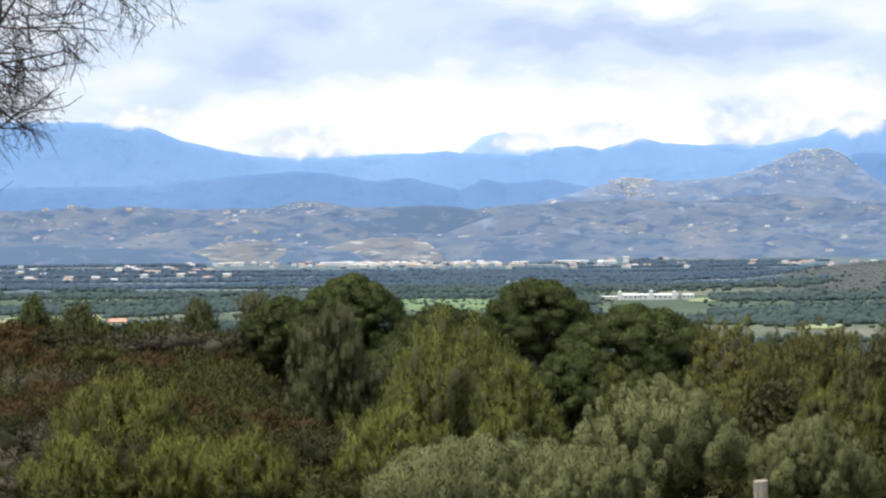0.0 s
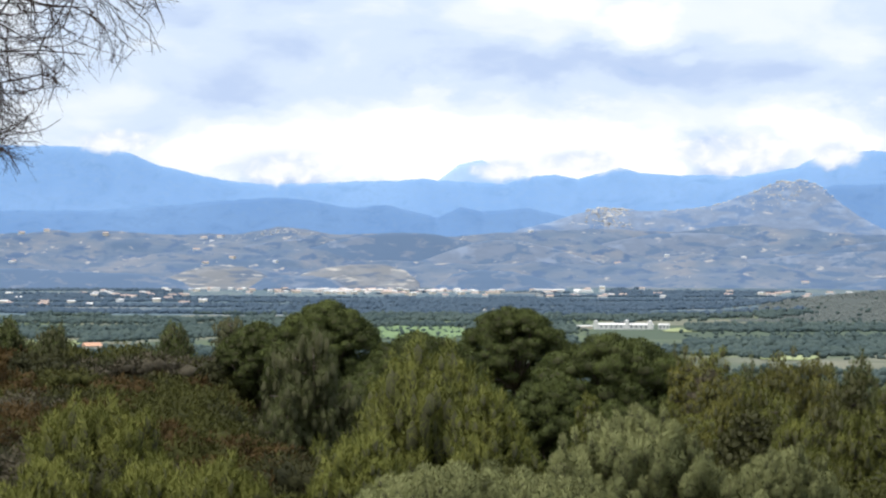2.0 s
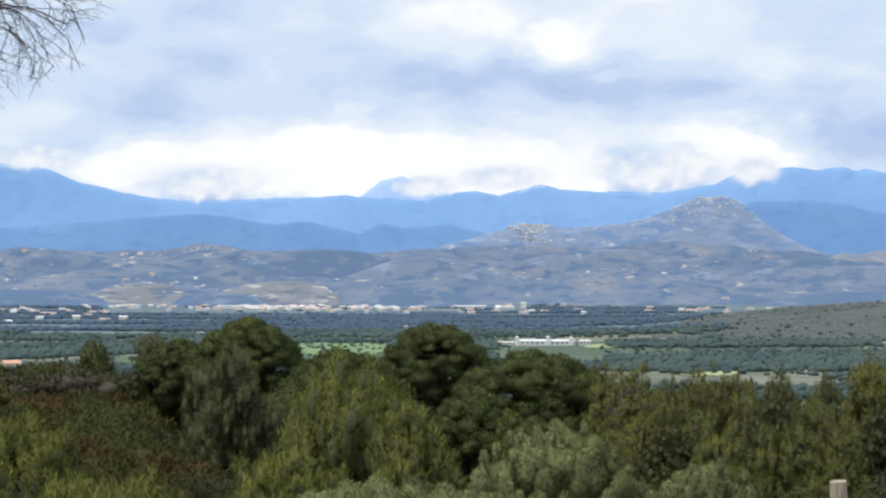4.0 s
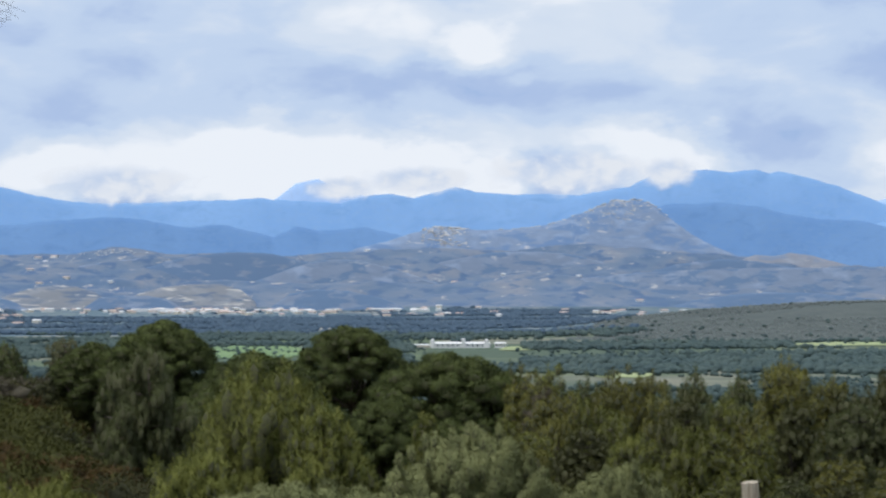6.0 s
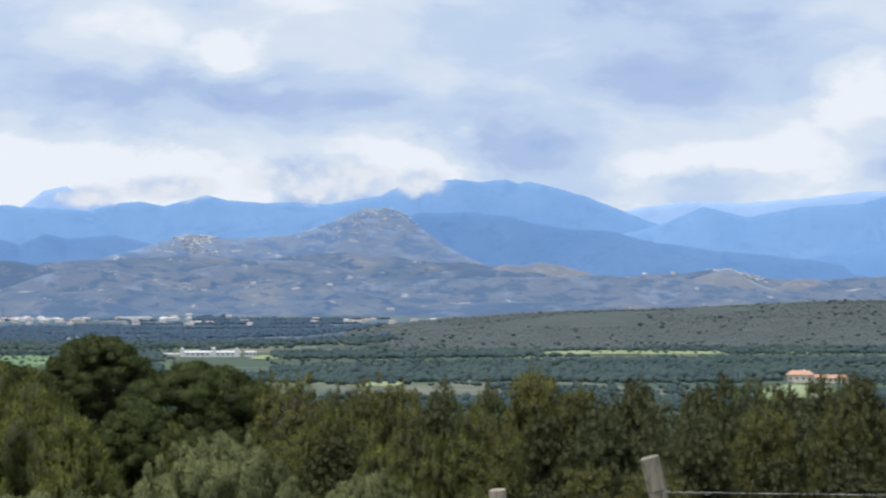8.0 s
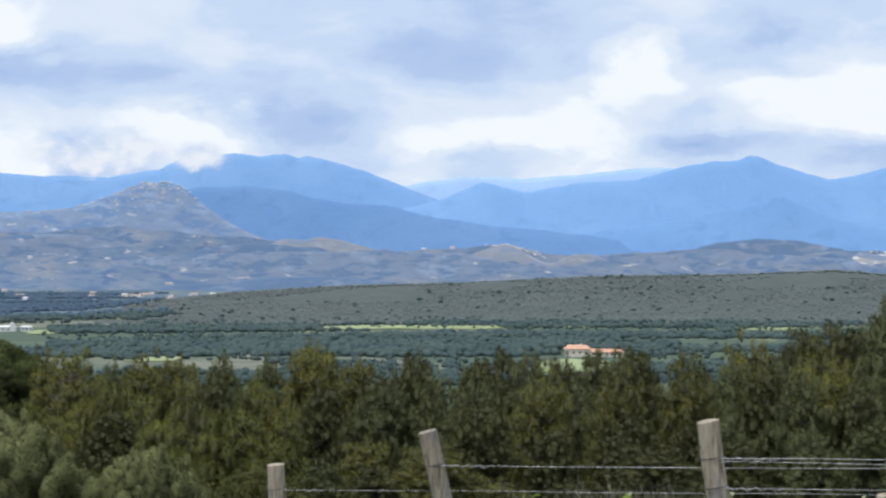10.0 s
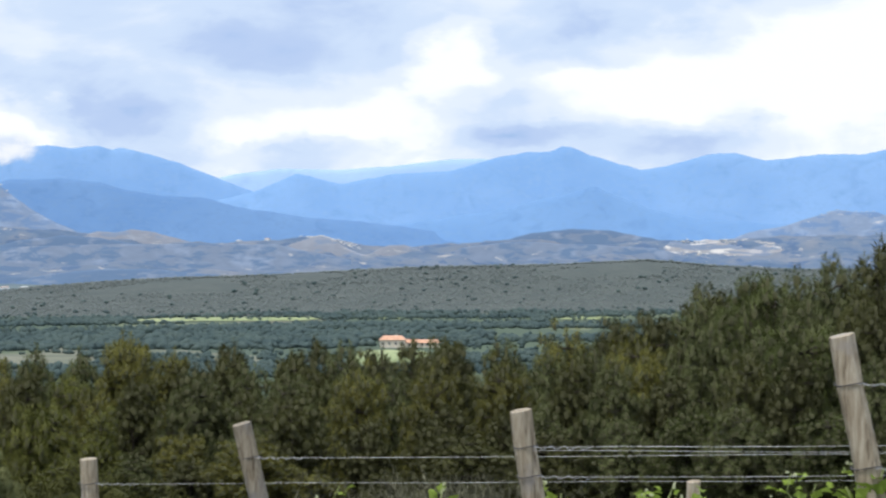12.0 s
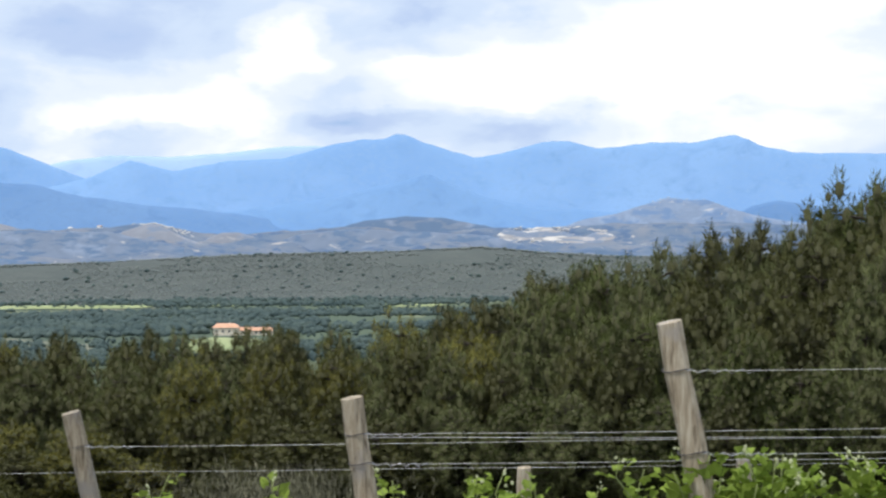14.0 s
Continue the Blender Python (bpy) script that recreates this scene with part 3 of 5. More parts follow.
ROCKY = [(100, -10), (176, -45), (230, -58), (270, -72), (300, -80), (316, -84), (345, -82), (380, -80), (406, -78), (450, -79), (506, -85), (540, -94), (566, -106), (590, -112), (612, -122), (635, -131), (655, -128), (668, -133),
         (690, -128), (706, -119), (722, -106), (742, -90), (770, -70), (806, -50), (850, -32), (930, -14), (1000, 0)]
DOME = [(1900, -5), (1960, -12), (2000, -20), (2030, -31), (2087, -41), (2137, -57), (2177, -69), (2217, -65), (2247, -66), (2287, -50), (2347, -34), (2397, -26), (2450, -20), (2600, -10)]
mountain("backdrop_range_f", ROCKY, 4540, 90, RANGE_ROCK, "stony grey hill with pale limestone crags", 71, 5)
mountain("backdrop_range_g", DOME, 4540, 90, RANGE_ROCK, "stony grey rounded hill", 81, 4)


# ---- fields that stand out on the valley floor ----
def field(u0, u1, d0, d1, mat, label, skew=0.0):
    """A field laid on the ground, with a slightly uneven outline."""
    us, ds = np.linspace(0, 1, 40), np.linspace(0, 1, 12)
    D, U = np.meshgrid(ds, us, indexing="ij")
    edge = wave(U * 5 + u0, D * 2, 91)
    round_end = 0.5 - 0.5 * np.abs(2 * D - 1) ** 2.5
    U = 0.5 + (U - 0.5) * (0.72 + 0.56 * round_end)
    uu = u0 + (u1 - u0) * U + skew * D + 6 * wave(D * 3, u0 / 50, 92)
    dd = d0 + (d1 - d0) * (D + 0.12 * edge)
    X, Y = dd * np.sin(uu / STEP), dd * np.cos(uu / STEP)
    n, k = D.shape
    i = np.arange(n * k).reshape(n, k)
    faces = np.stack([i[:-1, :-1], i[:-1, 1:], i[1:, 1:], i[1:, :-1]], -1).reshape(-1, 4)[:, ::-1]
    me = mesh_of("field", np.stack([X, Y, height(X, Y) + 0.6], -1).reshape(-1, 3), faces, [mat], None, True)
    tagged(new("field", me), label, "field", kind="structure")


for u0, u1, d0, d1 in ((-790, -600, 1500, 1700), (1320, 1455, 1235, 1420), (945, 1265, 2030, 2130), (1365, 1420, 2080, 2160), (1690, 1775, 2060, 2140), (430, 500, 1880, 1980), (590, 690, 1380, 1450),
                       (700, 800, 1480, 1560), (1120, 1260, 1750, 1800), (860, 960, 1520, 1560)):
    field(u0, u1, d0, d1, FIELD_LIME, "bright yellow-green field on the valley floor", 15)
for u0, u1, d0, d1 in ((200, 290, 3500, 3600), (60, 160, 2500, 2620)):
    field(u0, u1, d0, d1, FIELD_TAN, "pale tan bare field below the hills", 10)
for u0, u1, d0, d1 in ((-60, 120, 3880, 3915), (120, 230, 3700, 3740)):
    field(u0, u1, d0, d1, FIELD_TAN, "pale tan terrace below the hills", 10)
field(-90, 85, 1730, 2000, FIELD_GREEN, "even green orchard on the valley floor")


# ---- limestone crags ----
def crags(seed, count, u0, u1, size, skyline=None, low=0.35, d0=0, d1=0):
    """Pale rocks on a range's front below its skyline, or on the ground between two distances."""
    rs = np.random.RandomState(seed)
    bm = bmesh.new()
    bmesh.ops.create_icosphere(bm, subdivisions=1, radius=1)
    bv = np.array([v.co[:] for v in bm.verts])
    bf = np.array([[v.index for v in f.verts] for f in bm.faces])
    bm.free()
    u = np.clip(rs.normal((u0 + u1) / 2, (u1 - u0) / 4, count), u0, u1)
    if skyline:
        r = low * rs.rand(count) ** 1.8
        d = 4540 - 90 * r
        crest = EYE - 4540 * np.tan(np.interp(u, *zip(*skyline)) / STEP)
        z = -70 + (crest + 70) * (1 - r ** 1.15) - 1.6
    else:
        d = rs.uniform(d0, d1, count)
        z = height(d * np.sin(u / STEP), d * np.cos(u / STEP))
    x, y = d * np.sin(u / STEP), d * np.cos(u / STEP)
    s = rs.uniform(*size, (count, 1)) * np.stack([rs.uniform(0.8, 2.0, count), rs.uniform(0.7, 1.2, count), rs.uniform(0.35, 0.8, count)], 1)
    v = bv[None] * (1 + rs.normal(size=(count, len(bv), 1)) * 0.25) * s[:, None, :] + np.stack([x, y, z], 1)[:, None, :]
    f = bf[None] + (np.arange(count) * len(bv))[:, None, None]
    tagged(new("crags", mesh_of("crags", v.reshape(-1, 3), f.reshape(-1, 3), [ROCK])), "pale limestone crags along a hilltop", "rocks", kind="stuff")


crags(1, 300, 560, 725, (0.8, 2.6), ROCKY, 0.25)
crags(2, 220, 295, 375, (0.9, 2.8), ROCKY, 0.28)
crags(3, 110, 430, 590, (0.7, 1.8), ROCKY, 0.14)
crags(4, 60, 2130, 2290, (0.6, 1.6), DOME, 0.2)
crags(5, 260, 1890, 2020, (1.0, 3.2), d0=4330, d1=4420)
crags(6, 160, 1220, 1340, (1.0, 2.6), d0=4390, d1=4440)
crags(7, 120, 90, 170, (0.8, 2.2), d0=4280, d1=4340)
# these two strips of pale rock stand in for white villages
crags(8, 60, -330, -180, (0.8, 2.2), d0=4380, d1=4440)
crags(9, 60, -60, 80, (0.8, 2.2), d0=4380, d1=4440)


# ---- cloud caught on the far crests ----
def cloud_mat(seed):
    m = bpy.data.materials.new("crest_cloud")
    m.use_nodes = True
    nodes, links = m.node_tree.nodes, m.node_tree.links
    nodes.remove(nodes["Principled BSDF"])
    p = object_place(m)
    lump = noise_of(m, p, 0.018, 5, 0.48, (1, 1, 1.5), 0.3)
    wide = nodes.new("ShaderNodeTexGradient")
    wide.gradient_type = "SPHERICAL"
    mp = nodes.new("ShaderNodeMapping")
    links.new(nodes.new("ShaderNodeTexCoord").outputs["UV"], mp.inputs[0])
    mp.inputs["Location"].default_value, mp.inputs["Scale"].default_value = (-1, -1, 0), (2, 2, 1)
    links.new(mp.outputs[0], wide.inputs[0])
    add = nodes.new("ShaderNodeMath")
    add.operation = "ADD"
    links.new(lump, add.inputs[0])
    links.new(wide.outputs["Fac"], add.inputs[1])
    cover = band(m, add.outputs[0], 0.68, 1.12)
    glow = nodes.new("ShaderNodeEmission")
    links.new(mix(m, band(m, lump, 0.35, 0.65), (0.74, 0.82, 0.95), (1.0, 1.0, 1.0)), glow.inputs["Color"])
    glow.inputs["Strength"].default_value = 0.95
    both = nodes.new("ShaderNodeMixShader")
    links.new(cover, both.inputs[0])
    links.new(nodes.new("ShaderNodeBsdfTransparent").outputs[0], both.inputs[1])
    links.new(glow.outputs[0], both.inputs[2])
    links.new(both.outputs[0], nodes["Material Output"].inputs["Surface"])
    return m


CREST_CLOUD = cloud_mat(1)


def crest_cloud(u0, u1, v0, v1, d):
    """A ragged bank of cloud lying on the crest: a bowed sheet, its daylight given as emission."""
    n, k = 12, 24
    verts, uvs = [], []
    mid = way((u0 + u1) / 2, (v0 + v1) / 2, d)
    for i in range(n + 1):
        for j in range(k + 1):
            a, b = j / k, i / n
            belly = 14 * math.sin(a * math.pi) * math.sin(b * math.pi)
            verts.append(way(u0 + (u1 - u0) * a, v1 + (v0 - v1) * b, d - belly) - mid)
            uvs.append((a, b))
    i = np.arange((n + 1) * (k + 1)).reshape(n + 1, k + 1)
    faces = np.stack([i[:-1, :-1], i[:-1, 1:], i[1:, 1:], i[1:, :-1]], -1).reshape(-1, 4)
    me = mesh_of("backdrop_cloud", [v[:] for v in verts], faces, [CREST_CLOUD], None, True)
    layer = me.uv_layers.new(name="spread")
    layer.data.foreach_set("uv", np.array(uvs)[faces.ravel()].astype(np.float32).ravel())
    ob = new("backdrop_cloud", me)
    ob.location = mid
    ob.visible_shadow = False
    tagged(ob, "white ragged cloud resting on the mountain crest", "cloud", kind="structure")


for u0, u1, v0, v1 in ((-420, -60, -205, -105), (60, 240, -180, -120), (360, 760, -230, -125), (660, 800, -215, -140), (-640, -440, -225, -165), (150, 420, -200, -130)):
    crest_cloud(u0, u1, v0, v1, 4720)

# ---- foliage ----
def leaves(rs, centres, radii, count, length, width, up, spread=0.35, fill=0.4, heart=None, core=0.56, mass=0.8, grow=None):
    """Narrow leaves or needle tufts round the puffs given by their centres and radii: corners, faces and the way each leaf faces."""
    centres, radii = np.asarray(centres, float), np.asarray(radii, float)
    area = radii.prod(1) ** (2 / 3)
    grow = np.ones(len(centres)) if grow is None else np.asarray(grow, float)
    area = area / grow ** 2
    pick = rs.choice(len(centres), count, p=area / area.sum())
    nrm = rs.normal(size=(count, 3))
    nrm[:, 2] = np.where(rs.rand(count) < 0.3, np.abs(nrm[:, 2]), nrm[:, 2])
    nrm /= np.linalg.norm(nrm, axis=1)[:, None]
    rad = 1 - fill * rs.rand(count, 1) ** 2
    pos = centres[pick] + nrm * radii[pick] * rad
    ax = nrm * (1 - up) + np.array([0, 0, up]) + rs.normal(size=(count, 3)) * spread
    ax /= np.linalg.norm(ax, axis=1)[:, None]
    side = np.cross(ax, nrm + rs.normal(size=(count, 3)) * 0.4)
    side /= np.linalg.norm(side, axis=1)[:, None] + 1e-9
    ln = length * rs.uniform(0.6, 1.4, (count, 1)) * grow[pick, None]
    wd = width * rs.uniform(0.6, 1.4, (count, 1)) * grow[pick, None]
    verts = np.stack([pos + side * wd * 0.5, pos + ax * ln, pos - side * wd * 0.5], 1).reshape(-1, 3)
    face = nrm * 0.75 + np.array([0, 0, 0.12])
    if heart is not None:
        out = pos - np.asarray(heart)
        face = face + mass * out / (np.linalg.norm(out, axis=1)[:, None] + 1e-9)
    face /= np.linalg.norm(face, axis=1)[:, None]
    faces, face = np.arange(count * 3).reshape(-1, 3), np.repeat(face, 3, 0)
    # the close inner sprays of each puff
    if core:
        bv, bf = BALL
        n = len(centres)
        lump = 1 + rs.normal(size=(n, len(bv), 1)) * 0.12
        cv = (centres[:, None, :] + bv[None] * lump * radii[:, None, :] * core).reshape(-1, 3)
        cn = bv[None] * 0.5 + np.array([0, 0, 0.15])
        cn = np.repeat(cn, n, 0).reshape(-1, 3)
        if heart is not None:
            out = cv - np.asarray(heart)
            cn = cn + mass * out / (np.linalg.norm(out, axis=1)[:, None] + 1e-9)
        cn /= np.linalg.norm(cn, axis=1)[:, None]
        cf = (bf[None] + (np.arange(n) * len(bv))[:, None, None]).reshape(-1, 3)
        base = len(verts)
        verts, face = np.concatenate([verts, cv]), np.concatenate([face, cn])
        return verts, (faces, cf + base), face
    return verts, (faces,), face


def ball():
    """A twenty-sided lump."""
    bm = bmesh.new()
    bmesh.ops.create_icosphere(bm, subdivisions=1, radius=1)
    v, f = np.array([p.co[:] for p in bm.verts]), np.array([[p.index for p in q.verts] for q in bm.faces])
    bm.free()
    return v, f


BALL = ball()


def mixed_mesh(name, verts, groups, mat):
    """One smooth mesh out of several arrays of faces."""
    me = bpy.data.meshes.new(name)
    me.vertices.add(len(verts))
    me.vertices.foreach_set("co", np.asarray(verts, np.float32).ravel())
    loops = np.concatenate([g.ravel() for g in groups]).astype(np.int32)
    total = np.concatenate([np.full(len(g), g.shape[1]) for g in groups]).astype(np.int32)
    me.loops.add(len(loops))
    me.loops.foreach_set("vertex_index", loops)
    me.polygons.add(len(total))
    me.polygons.foreach_set("loop_start", np.concatenate([[0], np.cumsum(total)[:-1]]).astype(np.int32))
    me.polygons.foreach_set("loop_total", total)
    me.materials.append(mat)
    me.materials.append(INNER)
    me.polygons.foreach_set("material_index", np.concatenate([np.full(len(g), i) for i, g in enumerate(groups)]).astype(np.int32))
    me.polygons.foreach_set("use_smooth", np.full(len(total), True))
    me.update(calc_edges=True)
    return me


def leafy(name, verts, faces, face, mat):
    """A mesh of leaves, shaded as the masses that they make up."""
    me = mixed_mesh(name, verts, faces, mat)
    me.normals_split_custom_set_from_vertices(face.tolist())
    return me


def limb(bm, points, r0, r1, sides=6):
    """A tapered, bent limb along the points."""
    rings = []
    pts = [Vector(p) for p in points]
    for i, p in enumerate(pts):
        t = (pts[min(i + 1, len(pts) - 1)] - pts[max(i - 1, 0)]).normalized()
        s = t.orthogonal().normalized()
        q = t.cross(s)
        r = r0 + (r1 - r0) * i / (len(pts) - 1)
        rings.append([bm.verts.new(p + (s * math.cos(k * 6.2832 / sides) + q * math.sin(k * 6.2832 / sides)) * r) for k in range(sides)])
    for a, b in zip(rings, rings[1:]):
        for k in range(sides):
            bm.faces.new((a[k], a[(k + 1) % sides], b[(k + 1) % sides], b[k]))
    bm.faces.new(rings[-1])
    bm.faces.new(rings[0][::-1])


def tree(name, label, category, bark, leaf, puffs, limbs, count, length, width, up, seed, mass=0.8, group=""):
    """A tree at the origin: trunk and limbs, and a crown of leaves round its puffs."""
    rs = np.random.RandomState(seed)
    root = tagged(new(name), label, category, group)
    bm = bmesh.new()
    for i, (pts, r0, r1) in enumerate(limbs):
        limb(bm, pts if i == 0 else pts[::2], r0, r1, 6 if i == 0 else 3)
    part("trunk", bm, bark, root, "", True)
    cs, rr = [p for p, r in puffs], [r for p, r in puffs]
    heart = np.mean([c[:] for c in cs], 0)
    crown = new("crown", leafy("crown", *leaves(rs, cs, rr, count, length, width, up, heart=heart, mass=mass), leaf))
    crown.parent = root
    return root


def bend(rs, a, b, n=5, amount=0.08):
    a, b = Vector(a), Vector(b)
    ln = (b - a).length
    pts = [a.lerp(b, i / n) + Vector(rs.normal(size=3) * ln * amount * (0 < i < n)) for i in range(n + 1)]
    return pts


def stone_pine(w, h, base, seed, leaf, count, lean=0.0, name="stone_pine", label="broad dark green stone pine with a dense rounded crown", category="pine tree"):
    """Broad rounded crown: many puffs over a dome, on short limbs. base: height of the crown's foot."""
    rs = np.random.RandomState(seed)
    fork = Vector((lean, 0, base * 0.9 + 0.1 * h))
    limbs = [(bend(rs, (0, 0, -0.4), fork, 5, 0.03), w * 0.035, w * 0.024)]
    puffs = []
    dome = h - base
    n = 150
    for i in range(n):
        s = ((i + 0.5) / n) ** 0.8
        a = i * 2.39996 + rs.uniform(-0.4, 0.4)
        r = w * rs.uniform(0.042, 0.078)
        rad = max(w / 2 * (1 - s ** 2.8) ** 0.55 * rs.uniform(0.84, 1.05) - r * 0.8, 0) * (0.72 + 0.28 * min(1, s * 3))
        c = Vector((lean * s + math.cos(a) * rad, math.sin(a) * rad, base + s * (dome - r * 0.7) * rs.uniform(0.94, 1.02)))
        puffs.append((c, (r * 1.2, r * 1.2, r * 0.72)))
        if i % 5 == 0:
            limbs.append((bend(rs, fork, c, 4, 0.06), w * 0.014, w * 0.003))
    for i in range(12):
        a, rad = rs.uniform(0, 6.28), w / 2 * rs.uniform(0.1, 0.5)
        puffs.append((Vector((lean * 0.5 + math.cos(a) * rad, math.sin(a) * rad, base + dome * rs.uniform(0.2, 0.75))), (w * 0.12, w * 0.12, w * 0.09)))
    return tree(name, label, category, BARK, leaf, puffs, limbs, int(count * 2.2), 0.17, 0.055, 0.5, seed, mass=0.38)


def aleppo(w, h, seed, leaf, count, name="aleppo_pine", label="yellow-green young pine with feathery upright shoots", bare=0.05, point=1.0, tuft=0.17, up=0.72, group="", plume=2.6, sprays=3, bark=None, mass=0.35):
    """Pointed uneven crown with upright tufts; bare: the part of the stem without needles; point: how pointed."""
    rs = np.random.RandomState(seed)
    limbs = [(bend(rs, (0, 0, -0.4), (rs.normal() * 0.03 * w, rs.normal() * 0.03 * w, h * 0.96), 7, 0.012), 0.03 * h ** 0.9, 0.012)]
    puffs = []
    z = h * bare
    while z < h * 0.95:
        q = (z / h - bare) / (1 - bare)
        reach = w / 2 * 0.94 * (1 - q) ** (0.95 / point) * (0.7 + 0.3 * min(1, q * 5 + 0.35)) + 0.03 * w
        k = 6 if reach > 0.22 * w else 4
        a0 = rs.uniform(0, 6.28)
        for i in range(k):
            a = a0 + i * 6.283 / k + rs.uniform(-0.4, 0.4)
            rr = reach * rs.uniform(0.6, 1.12)
            tip = Vector((math.cos(a) * rr, math.sin(a) * rr, z + rr * rs.uniform(0.0, 0.3)))
            limbs.append((bend(rs, (0, 0, z), tip, 4, 0.07), 0.007 * h + 0.008, 0.006))
            for f in (0.45, 0.75, 1.0):
                if rr * f < 0.12 * w and f < 1:
                    continue
                for spray in range(sprays):
                    s = w * rs.uniform(0.032, 0.06) * (1.15 - 0.3 * f)
                    c = Vector((0, 0, z)).lerp(tip, f) + Vector(rs.normal(size=3) * 0.045 * w)
                    puffs.append((c, (s, s, s * plume * rs.uniform(0.8, 1.3))))
        z += h * rs.uniform(0.055, 0.085)
    for q in (0.84, 0.90, 0.96):
        puffs.append((Vector((0, 0, h * q)), (0.035 * w * (1.9 - q), 0.035 * w * (1.9 - q), h * 0.07)))
    return tree(name, label, "pine tree", bark or BARK_GREY, leaf, puffs, limbs, int(count * 1.9), tuft * 0.8, tuft * 0.15, up, seed, mass=mass, group=group)


def olive(w, h, seed, count, leaf=None):
    rs = np.random.RandomState(seed)
    limbs, puffs = [], []
    fork = Vector((0, 0, h * 0.25))
    limbs.append((bend(rs, (0, 0, -0.4), fork, 4, 0.05), 0.16, 0.12))
    for i in range(130):
        a, e = i * 2.39996, math.asin((i + 0.5) / 130)
        rad = w / 2 * rs.uniform(0.55, 0.95)
        c = Vector((math.cos(a) * math.cos(e) * rad, math.sin(a) * math.cos(e) * rad, h * 0.3 + math.sin(e) * h * 0.62 * rs.uniform(0.8, 1.02)))
        s = w * rs.uniform(0.028, 0.062)
        puffs.append((c, (s, s, s * 1.9)))
        if i % 3 == 0:
            limbs.append((bend(rs, fork, c + Vector((0, 0, s)), 4, 0.07), 0.05, 0.006))
    for i in range(22):
        a = rs.uniform(0, 6.28)
        rad = w / 2 * rs.uniform(0.1, 0.8)
        puffs.append((Vector((math.cos(a) * rad, math.sin(a) * rad, h * rs.uniform(0.9, 1.06) * (1 - 0.35 * (rad / (w / 2)) ** 2))), (0.022 * w, 0.022 * w, 0.09 * h)))
    return tree("olive_tree", "silvery grey-green olive tree with a loose crown", "olive tree", BARK_GREY, leaf or OLIVE_LEAF, puffs, limbs, int(count * 1.8), 0.064, 0.018, 0.6, seed, mass=0.55)


def stand(ob, u, d, turn=0.0, scale=1.0, sink=0.0):
    """Sets a thing on the ground at bearing u and distance d."""
    x, y = d * math.sin(u / STEP), d * math.cos(u / STEP)
    ob.location, ob.rotation_euler[2], ob.scale = (x, y, float(height(x, y)) - sink), turn, (scale,) * 3
    return ob


def rise_to(u, v, d):
    """The height over the ground at (u, d) of what shows at the drop v."""
    p = way(u, v, d)
    return p.z - float(height(p.x, p.y))


def put_aleppo(u, v, d, wide, seed, leaf, count, **more):
    """A pointed pine whose top shows at bearing u and drop v, wide steps broad."""
    return stand(aleppo(wide * d / STEP, rise_to(u, v, d), seed, leaf, count, **more), u, d, seed * 1.7)


def put_stone_pine(u, v, d, wide, seed, leaf, count, foot, lean=0.0, **more):
    h = rise_to(u, v, d)
    return stand(stone_pine(wide * d / STEP, h, h * foot, seed, leaf, count, lean, **more), u, d, 0.0)


